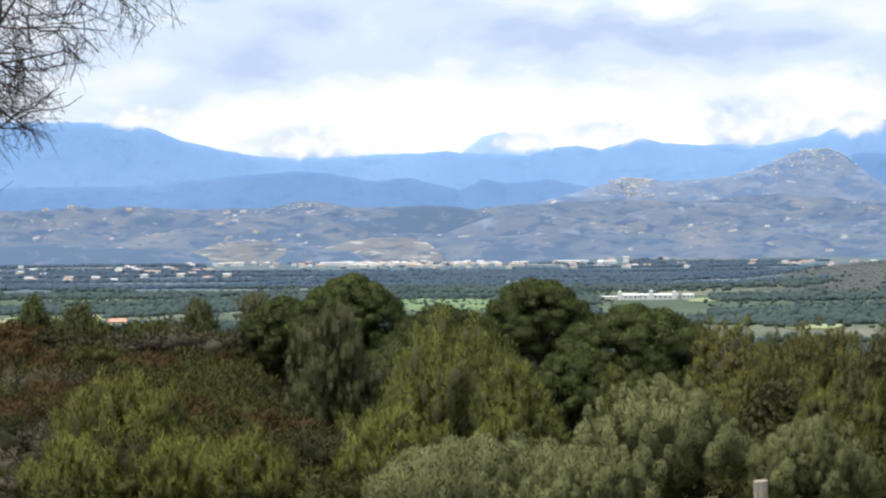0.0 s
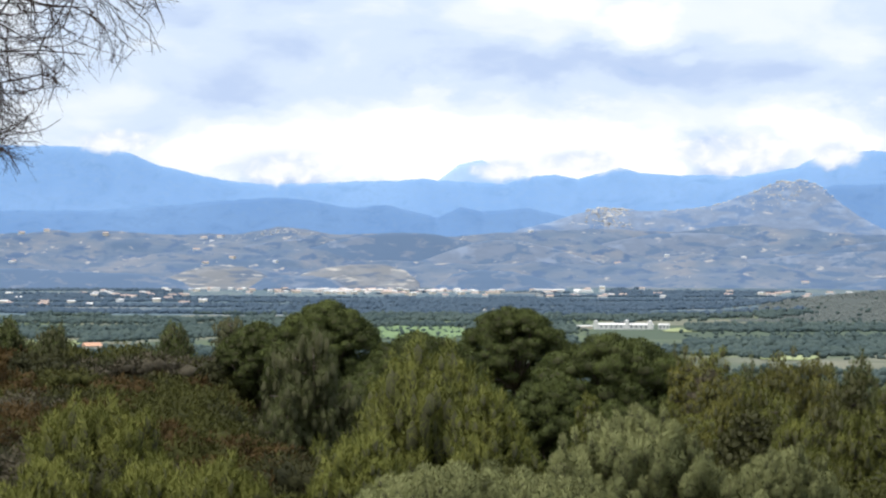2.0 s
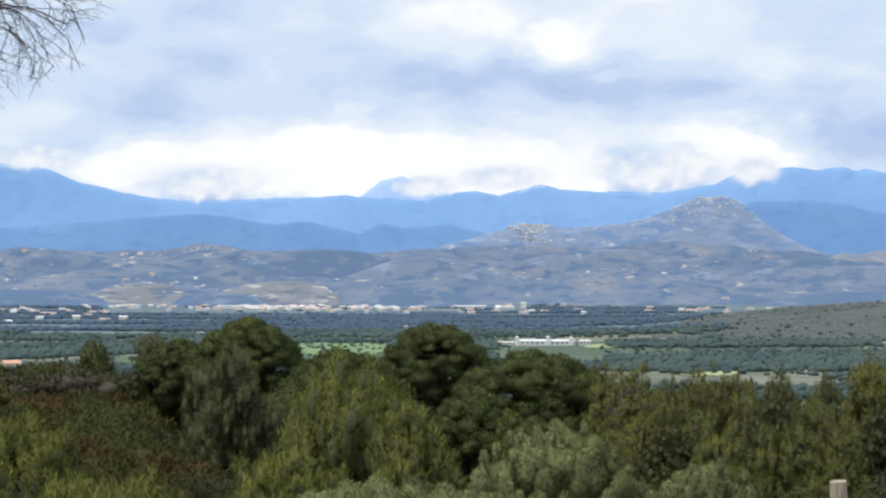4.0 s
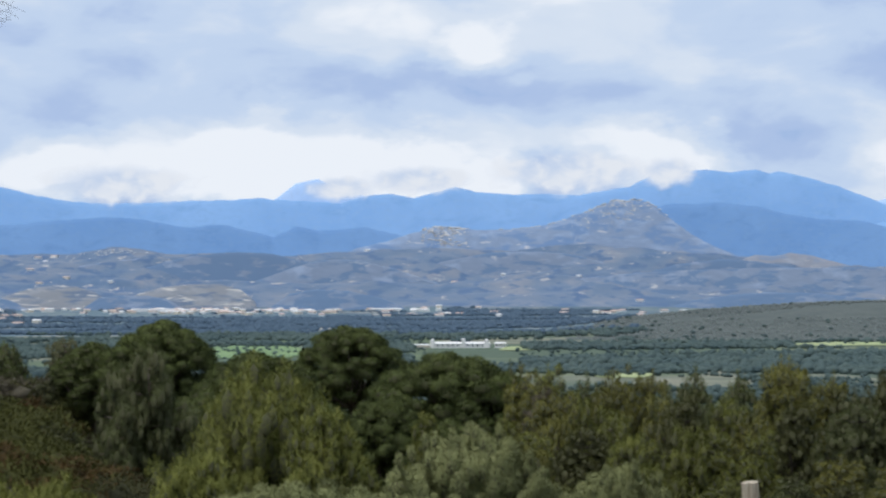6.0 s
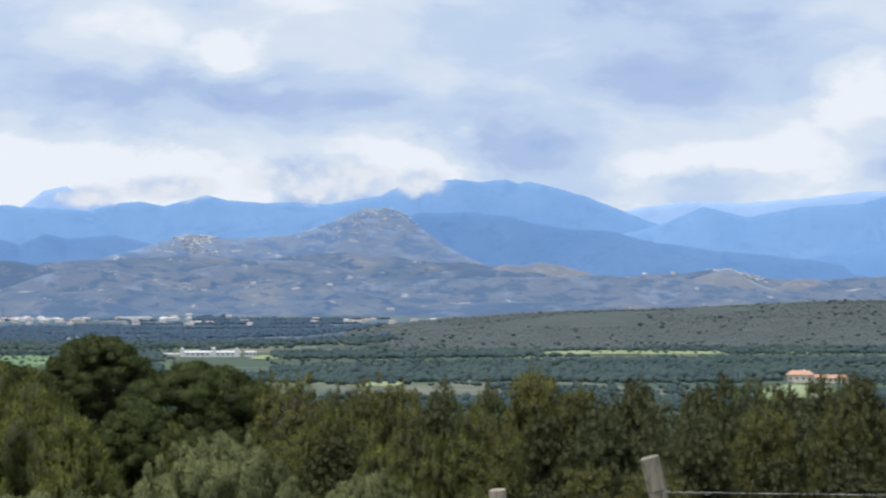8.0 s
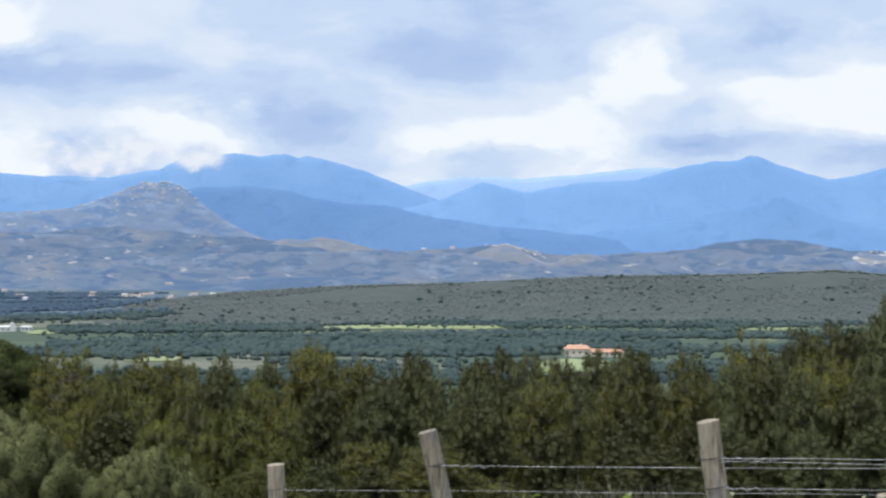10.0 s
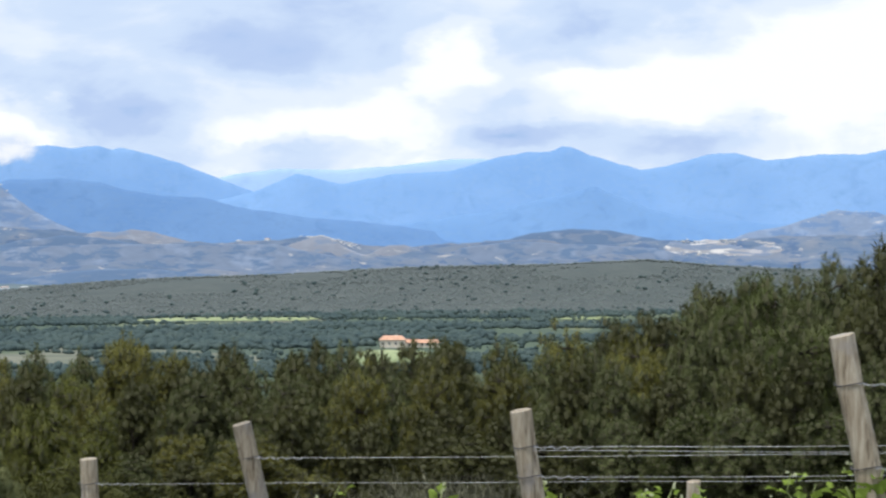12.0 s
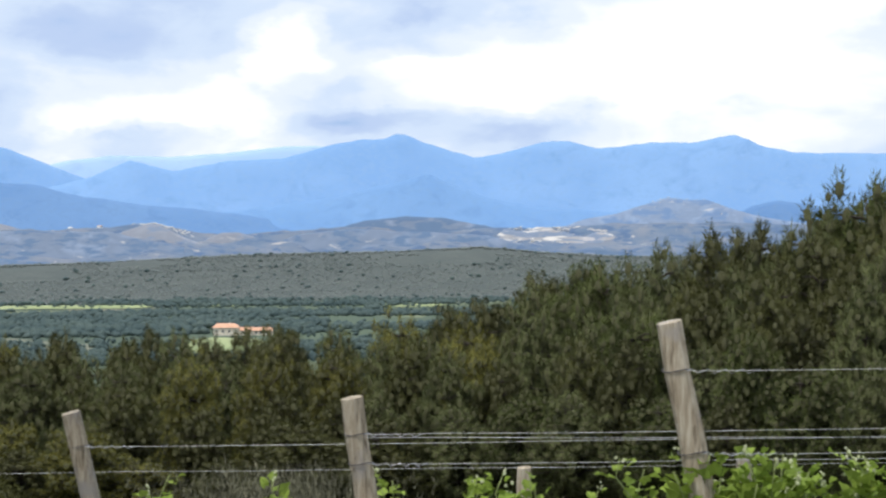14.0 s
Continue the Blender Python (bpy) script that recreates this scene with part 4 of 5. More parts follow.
def build_trees():
    # the broad pines in the middle distance
    put_stone_pine(-165, 84, 150, 245, 1, NEEDLE_DARK, 44000, 0.42)
    put_stone_pine(-285, 122, 156, 175, 7, NEEDLE_DARK, 20000, 0.3)
    put_stone_pine(168, 92, 152, 245, 2, NEEDLE_DARK, 44000, 0.4)
    put_stone_pine(5, 138, 140, 275, 3, NEEDLE_DARK, 36000, 0.3)
    put_stone_pine(340, 140, 118, 340, 4, NEEDLE_DARK, 44000, 0.42)
    put_stone_pine(232, 222, 104, 215, 5, NEEDLE_DARK, 28000, 0.15)
    put_stone_pine(440, 176, 122, 170, 8, NEEDLE_DARK, 16000, 0.25)
    put_stone_pine(90, 215, 130, 230, 9, NEEDLE_DARK, 22000, 0.1)
    put_stone_pine(-90, 205, 137, 230, 10, NEEDLE_DARK, 22000, 0.1)
    put_stone_pine(340, 260, 112, 220, 24, NEEDLE_DARK, 18000, 0.05)
    # pines with pointed crowns before them
    put_aleppo(-200, 145, 92, 215, 11, NEEDLE_GREY, 30000, name="aleppo_pine", label="grey-green pine with bare grey lower branches", bare=0.3, point=1.7)
    put_aleppo(10, 198, 62, 400, 12, NEEDLE_YOUNG, 60000, point=1.15)
    put_aleppo(122, 262, 57, 210, 13, NEEDLE_YOUNG, 26000, point=1.1)
    put_aleppo(-95, 345, 50, 230, 14, NEEDLE_YOUNG, 24000, point=1.0)
    put_aleppo(-571, 290, 50, 320, 15, NEEDLE_YOUNG, 44000, point=1.05)
    put_aleppo(-470, 385, 46, 210, 16, NEEDLE_YOUNG, 20000, point=1.0)
    put_aleppo(-350, 388, 45, 230, 17, NEEDLE_YOUNG, 22000, point=1.0)
    put_aleppo(-290, 130, 170, 120, 18, NEEDLE_DARK, 6000, name="pine_tree", label="dark green pine with a narrow crown", bare=0.15, point=2.0)
    put_aleppo(-335, 110, 160, 80, 19, NEEDLE_GREY, 3000, name="pine_tree", label="dark green pine with a narrow crown", bare=0.3, point=2.5)
    # dark pines along the edge of the heath
    put_aleppo(-717, 116, 165, 78, 20, NEEDLE_DARK, 4000, name="pine_tree", label="small dark green pine on the heath's edge", bare=0.25, point=1.0, tuft=0.3)
    put_aleppo(-640, 134, 170, 95, 21, NEEDLE_DARK, 3500, name="pine_tree", label="small dark green pine on the heath's edge", bare=0.12, point=1.3, tuft=0.3)
    put_aleppo(-432, 126, 160, 92, 22, NEEDLE_DARK, 5000, name="pine_tree", label="small dark green pine on the heath's edge", bare=0.05, point=1.2, tuft=0.3)
    put_aleppo(-555, 190, 150, 60, 23, NEEDLE_DARK, 2000, name="pine_tree", label="small dark green pine on the heath's edge", point=2.2, tuft=0.3)
    # pale dry bushes
    for k, (u, v, d, wide) in enumerate(((512, 198, 96, 125), (-770, 178, 185, 130), (-690, 190, 178, 120), (-610, 186, 190, 110), (-520, 188, 192, 100), (-735, 215, 160, 130), (-650, 222, 158, 110), (-360, 182, 185, 90))):
        put_stone_pine(u, v, d, wide, 6 + 90 * (k > 0) + k, HEATH_BUFF, 5000, 0.02, name="dry_bush", label="pale buff dry bush on the heath", category="bush")
    put_aleppo(-650, 385, 46, 220, 41, NEEDLE_YOUNG, 14000, point=0.8)
    # yellow-green pines on the slope
    for k, (u, v, d, wide) in enumerate(((440, 268, 84, 150), (530, 258, 88, 150), (630, 255, 84, 170), (570, 215, 96, 140), (720, 215, 92, 170), (660, 300, 72, 190), (760, 290, 74, 190), (480, 310, 70, 170), (300, 255, 80, 130), (820, 230, 88, 170))):
        put_aleppo(u, v, d, wide, 50 + k, NEEDLE_OCHRE if k % 3 == 1 else NEEDLE_YOUNG, 16000, point=1.1, tuft=0.18, sprays=2, label="yellow-green young pine on the slope")
    # olives
    for u, v, d, wide, seed, count in ((385, 292, 44, 350, 31, 62000), (640, 350, 42, 250, 32, 40000), (60, 395, 40, 420, 33, 50000), (250, 400, 38, 260, 34, 28000)):
        stand(olive(wide * d / STEP, rise_to(u, v, d), seed, count), u, d)


def build_wood():
    """The pine wood that closes the slope to the right: ten kinds of crown, set out again and again."""
    kinds = []
    leaf_of = (NEEDLE_WOOD, NEEDLE_OCHRE, NEEDLE_GREY, NEEDLE_DARK, NEEDLE_YOUNG, NEEDLE_WOOD, NEEDLE_OCHRE, NEEDLE_WOOD, NEEDLE_DARK, NEEDLE_GREY)
    point_of = (1.6, 2.2, 1.3, 2.6, 1.2, 1.9, 1.4, 1.5, 1.9, 1.7)
    for i in range(10):
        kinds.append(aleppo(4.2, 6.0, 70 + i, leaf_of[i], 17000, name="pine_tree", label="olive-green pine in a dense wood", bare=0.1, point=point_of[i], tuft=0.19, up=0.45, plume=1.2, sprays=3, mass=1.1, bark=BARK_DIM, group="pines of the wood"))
    rs = np.random.RandomState(7)
    used = set()

    def plant(u, v, d, wide, kind=None):
        h = rise_to(u, v, d)
        if h < 1.0:
            return
        i = (rs.choice([1, 4, 6, 4, 2, 7]) if u < 1000 else rs.choice([0, 1, 2, 5, 6, 7, 9])) if u < 1850 else rs.choice([0, 5, 7, 2, 9, 3])
        i = i if kind is None else kind
        x, y = d * math.sin(u / STEP), d * math.cos(u / STEP)
        m = Matrix.Translation((x, y, float(height(x, y)))) @ Matrix.Rotation(rs.uniform(0, 6.28), 4, "Z")
        ob = copy_thing(kinds[i], m) if i in used else kinds[i]
        used.add(i)
        s = max(wide * d / STEP, 0.5 * h) / 4.2
        ob.matrix_basis = m @ Matrix.Diagonal((s, s, h / 6, 1))

    # the tallest trees: bearing, drop of the top, breadth
    tall = [(450, 166, 80), (515, 170, 70), (585, 185, 110), (640, 182, 120), (700, 178, 130), (775, 172, 140), (850, 178, 110), (925, 151, 160), (1015, 180, 120), (1120, 168, 140), (1262, 162, 160),
            (1380, 176, 130), (1490, 164, 150), (1600, 168, 130), (1707, 150, 170), (1790, 135, 150), (1857, 120, 160), (1957, 74, 150), (2060, 48, 180), (2160, 28, 190), (2252, -8, 190),
            (2340, -10, 190), (2427, -43, 180), (2540, -93, 210), (2650, -100, 220), (2770, -110, 220)]
    us, vs, ws = zip(*tall)
    for u, v, wide in tall:
        plant(u, v, 118 * (1 - 0.35 * float(ease(u, 1850, 2350))), wide)
    for d, drop, gap in ((128, 30, 90), (106, 36, 95), (90, 70, 100), (76, 115, 110), (62, 180, 125)):
        u = 480 + rs.uniform(0, gap)
        while u < 2850:
            dd = d * rs.uniform(0.95, 1.05) * (1 - 0.35 * float(ease(u, 1850, 2350)))
            v = np.interp(u, us, vs) + drop * (1 + 0.6 * float(ease(u, 1800, 2300))) + rs.normal() * 18
            plant(u, v, dd, gap * rs.uniform(1.2, 1.9))
            u += gap * rs.uniform(0.7, 1.3)
    for i in set(range(10)) - used:
        plant(2500 + 30 * i, 60, 80, 170, i)


def heath(name, label, leaf, seed, count, per, spots, reach=-60):
    """Low scrub of one colour, as one mass."""
    rs = np.random.RandomState(seed)
    cs, rr, far = [], [], []
    while len(cs) < count:
        u, d = rs.uniform(-1000, reach), 42 * (195 / 42) ** rs.rand() ** 0.85
        x, y = d * math.sin(u / STEP), d * math.cos(u / STEP)
        if float(wave(x / 7 + seed * 3, y / 11 + seed * 5, 70 + seed)) < spots:
            continue
        s = rs.uniform(0.6, 1.3) * (0.7 + d / 420) * (1.9 if rs.rand() < 0.16 else 1.0)
        g = float(height(x, y))
        for k in range(9):
            a, q = rs.uniform(0, 6.283), s * rs.uniform(0.24, 0.42)
            e = rs.rand() ** 0.7
            cs.append((x + math.cos(a) * s * (1 - e * e) ** 0.5 * 0.8, y + math.sin(a) * s * (1 - e * e) ** 0.5 * 0.8, g + s * 0.55 * e))
            rr.append((q * 1.1, q * 1.1, q * 0.8))
            far.append(max(d, 55) / 150)
    me = leafy(name, *leaves(rs, cs, rr, int(per * 1.8), 0.30, 0.13, 0.45, 0.6, core=0.5, grow=far), leaf)
    me.materials[1] = leaf
    tagged(new(name, me), label, "scrub", kind="stuff")


def clumps(name, label, category, leaf, places, seed, lift=0.45):
    """Far trees: uneven small crowns, joined into one mass. places: x, y, half width, height."""
    rs = np.random.RandomState(seed)
    bm = bmesh.new()
    bmesh.ops.create_icosphere(bm, subdivisions=1, radius=1)
    bv = np.array([v.co[:] for v in bm.verts])
    bf = np.array([[v.index for v in f.verts] for f in bm.faces])
    bm.free()
    p = np.asarray(places, float)
    n = len(p)
    z = height(p[:, 0], p[:, 1])
    jit = 1 + rs.normal(size=(n, len(bv), 1)) * 0.16
    v = bv[None] * jit * np.stack([p[:, 2], p[:, 2], p[:, 3] * 0.55], 1)[:, None, :]
    v = v + np.stack([p[:, 0], p[:, 1], z + p[:, 3] * lift], 1)[:, None, :]
    f = bf[None] + (np.arange(n) * len(bv))[:, None, None]
    tagged(new(name, mesh_of(name, v.reshape(-1, 3), f.reshape(-1, 3), [leaf], None, True)), label, category, kind="stuff")


def build_valley_woods():
    rs = np.random.RandomState(17)

    def scatter(count, d0, d1, u0, u1, keep, size, tall):
        out = []
        while len(out) < count:
            u, d = rs.uniform(u0, u1, 4000), d0 + (d1 - d0) * rs.rand(4000)
            x, y = d * np.sin(u / STEP), d * np.cos(u / STEP)
            ok = keep(x, y, u, d)
            for a, b in zip(x[ok], y[ok]):
                s = rs.uniform(*size)
                out.append((a, b, s, s * rs.uniform(*tall)))
        return out[:count]

    def hedges(x, y, u, d):
        grown = (wave(x / 330, y / 52, 31) > 0.02) | (np.abs(wave(x / 150, y / 300, 33)) < 0.05)
        grown &= ~((np.interp(u, *zip(*RISE)) < 84 + 12 * wave(x / 60, y / 60, 45)) & (d > 2200))
        estate = (u > 280) & (u < 470) & (d > 1550) & (d < 2100)
        farm = (u > 1330) & (u < 1530) & (d > 1200) & (d < 1500)
        town = (u > -420) & (u < 330) & (d > 3350) & (wave(x / 40, y / 60, 39) < 0.5)
        fields = (u > -790) & (u < -600) & (d > 1330) & (d < 1700) | (u > 945) & (u < 1265) & (d > 1980) & (d < 2130) | (u > -90) & (u < 85) & (d > 1600) & (d < 2000)
        return grown & ~estate & ~farm & ~town & ~fields

    def lobes(trees):
        """Each crown broken into four uneven lobes."""
        out = []
        for x, y, s, h in trees:
            for k in range(4):
                q = rs.uniform(0.4, 0.75)
                out.append((x + rs.normal() * s * 0.5, y + rs.normal() * s * 0.5, s * q, h * rs.uniform(0.5, 1.0)))
        return out

    clumps("near_valley_trees", "green trees and hedges between the valley's fields", "trees", VALLEY_LEAF, lobes(scatter(5000, 650, 1450, -1000, 2800, hedges, (1.6, 3.2), (1.2, 1.7))), 1)
    clumps("valley_trees", "green trees and hedges between the valley's fields", "trees", VALLEY_LEAF, scatter(16000, 1450, 2400, -1000, 2800, hedges, (1.8, 3.8), (1.0, 1.6)), 2, lift=0.3)
    loose = lambda x, y, u, d: (wave(x / 90, y / 140, 41) > -0.3) & ~((u > 300) & (u < 460) & (d > 1600)) & ~((u > 1330) & (u < 1530) & (d < 1500))
    clumps("scattered_valley_trees", "small loose trees and bushes over the valley floor", "trees", VALLEY_LEAF, scatter(5000, 1100, 2250, -1000, 2800, loose, (0.9, 2.0), (1.0, 1.7)), 6)
    clumps("far_valley_trees", "trees on the far side of the valley, blue-green with distance", "trees", FAR_LEAF, scatter(15000, 2400, 4000, -1050, 1500, hedges, (2.4, 4.6), (0.8, 1.3)), 3, lift=0.2)
    on_rise = lambda x, y, u, d: ((97 - np.interp(u, *zip(*RISE))) / 35 > rs.rand(len(u))) & (wave(x / 60, y / 90, 35) > -0.4)
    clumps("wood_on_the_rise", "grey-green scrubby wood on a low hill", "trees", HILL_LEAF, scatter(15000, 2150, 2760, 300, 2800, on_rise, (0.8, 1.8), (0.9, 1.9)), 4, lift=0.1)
    clumps("trees_on_the_rise", "darker single trees scattered over a low hill", "trees", VALLEY_LEAF, scatter(420, 2180, 2700, 420, 2800, on_rise, (1.4, 2.8), (0.9, 1.4)), 7, lift=0.35)


build_trees()
build_wood()
heath("heath_undergrowth", "low brown-green undergrowth covering the heath", HEATH_GREEN, 5, 6000, 110000, -9, 900)
heath("heath_green_scrub", "olive-green scrub on the heath", HEATH_GREEN, 1, 4500, 130000, 0.0)
heath("heath_rusty_scrub", "rusty brown scrub on the heath", HEATH_RUST, 2, 4000, 110000, 0.12)
heath("heath_dry_scrub", "pale dry brown scrub on the heath", HEATH_BUFF, 3, 1500, 40000, 0.45)
heath("heath_dark_scrub", "dark evergreen scrub on the heath", HEATH_DARK, 4, 4500, 70000, 0.15)
build_valley_woods()

# ---- vineyard ----
def post(parent, foot, top, r, seed):
    """A round weathered stake, sawn at a slant, with flats and splits."""
    rs = np.random.RandomState(seed)
    foot, top = Vector(foot), Vector(top)
    bm = bmesh.new()
    n, k = 9, 14
    dirs = (top - foot).normalized()
    s = dirs.orthogonal().normalized()
    q = dirs.cross(s)
    lob = 1 + rs.normal(size=k) * 0.05
    rings = []
    for i in range(n + 1):
        c = foot.lerp(top, i / n) + (s * rs.normal() + q * rs.normal()) * 0.003
        ring = []
        for j in range(k):
            a = j * 6.2832 / k
            tilt = 0.004 * math.cos(a) if i == n else 0
            ring.append(bm.verts.new(c + (s * math.cos(a) + q * math.sin(a)) * r * lob[j] * (1 + rs.normal() * 0.015) * (1.06 - 0.1 * i / n) + dirs * tilt))
        rings.append(ring)
    for a, b in zip(rings, rings[1:]):
        for j in range(k):
            bm.faces.new((a[j], a[(j + 1) % k], b[(j + 1) % k], b[j]))
    bm.faces.new(rings[-1])
    bm.faces.new(rings[0][::-1])
    edge = [e for e in bm.edges if e.verts[0] in rings[-1] and e.verts[1] in rings[-1]]
    bmesh.ops.bevel(bm, geom=edge, offset=0.002, segments=1, affect="EDGES")
    return part("post", bm, POST_WOOD, parent)


def wire(parent, points, r, mat, name="wire", sag=0.0):
    bm = bmesh.new()
    limb(bm, points, r, r, 5)
    return part(name, bm, mat, parent)


def strand(a, b, n, sag, jit, rs):
    a, b = Vector(a), Vector(b)
    out = []
    for i in range(n + 1):
        t = i / n
        p = a.lerp(b, t)
        p.z += -sag * 4 * t * (1 - t) + rs.normal() * jit * (0 < i < n)
        out.append(p)
    return out


# bearing, drop of the top, distance, lean of the top (m), radius, wire drops at the post
ROW_DIR = Vector((math.sin(radians(120)), math.cos(radians(120)), 0))
ROWS = [
    (551, 450, 16.1, -0.02, 0.050, ()),
    (868, 366, 14.0, -0.02, 0.054, (410,)),
    (1137, 307, 12.1, -0.135, 0.050, (367,)),
    (1630, 285, 10.3, -0.085, 0.050, (350, 402)),
    (2191, 152, 8.5, -0.118, 0.0505, (237, 382)),
]


def build_trellis():
    rs = np.random.RandomState(5)
    for n, (u, v, d, lean, r, drops) in enumerate(ROWS):
        run = (13, 11, 9, 7, 6)[n]
        root = tagged(new("vine_trellis"), "weathered wooden stake with taut galvanised wires along a vine row", "trellis", "vineyard rows")
        top = way(u, v, d)
        g = float(height(top.x, top.y))
        side = Vector((math.cos(u / STEP), -math.sin(u / STEP), 0))
        foot = Vector((top.x, top.y, g - 0.3)) - side * lean * (top.z - g + 0.3) / 0.62
        axis = (top - foot).normalized()
        stake = post(root, foot, top, r, 40 + n)
        for k, wv in enumerate(drops):
            z = EYE - d * wv / STEP
            at = foot + axis * ((z - foot.z) / axis.z)
            # the row runs on to the next stake, out of sight
            b = at + ROW_DIR * run
            b.z = z + 0.022 * run
            back = Vector((-math.sin(u / STEP), -math.cos(u / STEP), 0))
            a = at + back * (r + 0.004) + side * r * 0.6
            wire(root, strand(a, b, 18, 0.01, 0.002, rs), 0.0010, WIRE)
            if n == 3 and k == 0:
                wire(root, strand(a + Vector((0, 0, -0.012)), b + Vector((0, 0, -0.05)), 18, 0.022, 0.002, rs), 0.0009, WIRE)
            # the loop round the stake, and its twist
            ringp = [at + (side * math.cos(q) + back * math.sin(q)) * (r + 0.004) + Vector((0, 0, 0.006 * math.sin(2 * q))) for q in np.linspace(0, 6.2832, 19)]
            wire(stake, ringp, 0.0026, WIRE_DARK, "wire_loop")
            tw = [a + ROW_DIR * 0.02 * i + Vector((0, 0, 0.009 * math.sin(i * 2.1))) + back * 0.007 * math.cos(i * 2.1) for i in range(14)]
            wire(stake, tw, 0.0014, WIRE, "wire_twist")
        # the stake at the far end, beyond the view, holds the wires
        e = foot + ROW_DIR * run
        ge = float(height(e.x, e.y))
        post(root, (e.x, e.y, ge - 0.3), (e.x, e.y, max(ge + 1.3, top.z + 0.15)), r, 60 + n)
    # shorter stakes within the rows
    for u, v, d, r in ((1935, 408, 10.6, 0.032), (2322, 383, 10.4, 0.036)):
        top = way(u, v, d)
        root = tagged(new("vine_stake"), "short weathered wooden stake among the vines", "stake")
        post(root, (top.x, top.y, float(height(top.x, top.y)) - 0.2), top, r, int(u))


LEAVES = []


def leaf_meshes():
    """Lobed, toothed and slightly folded vine leaves, about 8 cm across."""
    for seed in range(4):
        rs = np.random.RandomState(seed)
        bm = bmesh.new()
        k = 16
        rim = []
        for i in range(k):
            a = -math.pi / 2 + (i + 0.5) * 6.2832 / k
            lob = 0.72 + 0.28 * abs(math.cos(2.5 * (a - math.pi / 2))) + rs.normal() * 0.04
            if i in (0, k - 1):
                lob *= 0.55
            x, y = math.cos(a) * lob, math.sin(a) * lob * 1.05 + 0.35
            rim.append(bm.verts.new((x * 0.045, y * 0.045, 0.018 * abs(x) - 0.012 * y * y + rs.normal() * 0.0025)))
        mid = bm.verts.new((0, 0.012, -0.003))
        for i in range(k):
            bm.faces.new((mid, rim[i], rim[(i + 1) % k]))
        me = bpy.data.meshes.new("leaf")
        bm.to_mesh(me)
        bm.free()
        me.materials.append(VINE_LEAF)
        LEAVES.append(me)


def grapevine(base, reach, seed, shoots):
    """A vine along its row: gnarled stem, upright shoots with leaves, and pale flower buds at the tips."""
    rs = np.random.RandomState(seed)
    root = tagged(new("grapevine"), "leafy green grapevine in spring with pale flower buds", "grapevine", "vines in the rows")
    root.location = base
    bm = bmesh.new()
    limb(bm, bend(rs, (0, 0, -0.2), (0, 0, 0.45), 5, 0.06), 0.035, 0.022)
    part("stem", bm, BARK_GREY, root, "", True)
    for s in range(shoots):
        off = ROW_DIR * rs.uniform(-0.32, 0.32)
        tall = reach * rs.uniform(0.72, 1.0)
        tip = Vector((off.x + rs.normal() * 0.05, off.y + rs.normal() * 0.05, tall))
        pts = bend(rs, (off.x * 0.5, off.y * 0.5, 0.4), tip, 6, 0.05)
        bm = bmesh.new()
        limb(bm, pts, 0.006, 0.0025, 5)
        part("shoot", bm, VINE_STEM, root, "slender green shoot", True)
        for i in range(23):
            t = 0.25 + 0.75 * (i + rs.rand()) / 23
            f = t * 6
            j = min(int(f), 5)
            p = pts[j].lerp(pts[j + 1], f - j)
            a = rs.uniform(0, 6.28)
            ob = new("leaf", LEAVES[rs.randint(4)])
            ob.parent = root
            size = rs.uniform(0.62, 1.1) * (1.15 - 0.65 * max(0, t - 0.6) / 0.4)
            outw = Vector((math.cos(a), math.sin(a), 0)) * rs.uniform(0.02, 0.07)
            ob.location = p + outw
            ob.rotation_euler = (rs.uniform(0.2, 1.5), rs.normal() * 0.4, a - math.pi / 2 + rs.normal() * 0.4)
            ob.scale = (size,) * 3
        for i in range(4 if rs.rand() < 0.35 else 0):
            p = tip + Vector(rs.normal(size=3) * 0.012)
            ob = new("flower_bud", BUD[0])
            ob.parent = root
            ob.location = p
            ob.scale = Vector((1, 1, 1.3)) * rs.uniform(0.7, 1.35)
    return root


BUD = []


def bud_mesh():
    bm = bmesh.new()
    bmesh.ops.create_icosphere(bm, subdivisions=1, radius=0.006)
    me = bpy.data.meshes.new("flower_bud")
    bm.to_mesh(me)
    bm.free()
    me.materials.append(VINE_BUD)
    BUD.append(me)


def build_vines():
    leaf_meshes()
    bud_mesh()
    rs = np.random.RandomState(3)
    # row, metres past the end stake, drop of the shoot tips, shoots
    spots = [(4, 0.22, 368, 12), (4, 0.45, 376, 14), (4, 0.7, 345, 15), (4, 0.95, 352, 15), (4, 1.2, 340, 15), (4, 1.5, 332, 15), (4, 1.85, 330, 14),
             (3, 0.5, 412, 4), (3, 0.8, 405, 4), (3, 1.1, 398, 5), (3, 1.45, 395, 5), (3, 1.9, 390, 6), (3, 2.4, 380, 6), (3, 2.9, 370, 6),
             (2, 0.35, 412, 3), (2, 0.85, 408, 3), (2, 1.25, 412, 3), (2, 1.55, 410, 3), (2, 1.9, 420, 5), (2, 2.4, 410, 5)]
    for i, (row, along, v, shoots) in enumerate(spots):
        u, pv, d, lean, r, drops = ROWS[row]
        p = way(u, 0, d) + ROW_DIR * along
        dd = math.hypot(p.x, p.y)
        g = float(height(p.x, p.y))
        reach = EYE - dd * v / STEP - g
        grapevine((p.x, p.y, g), reach, 300 + i, shoots)


build_trellis()
build_vines()


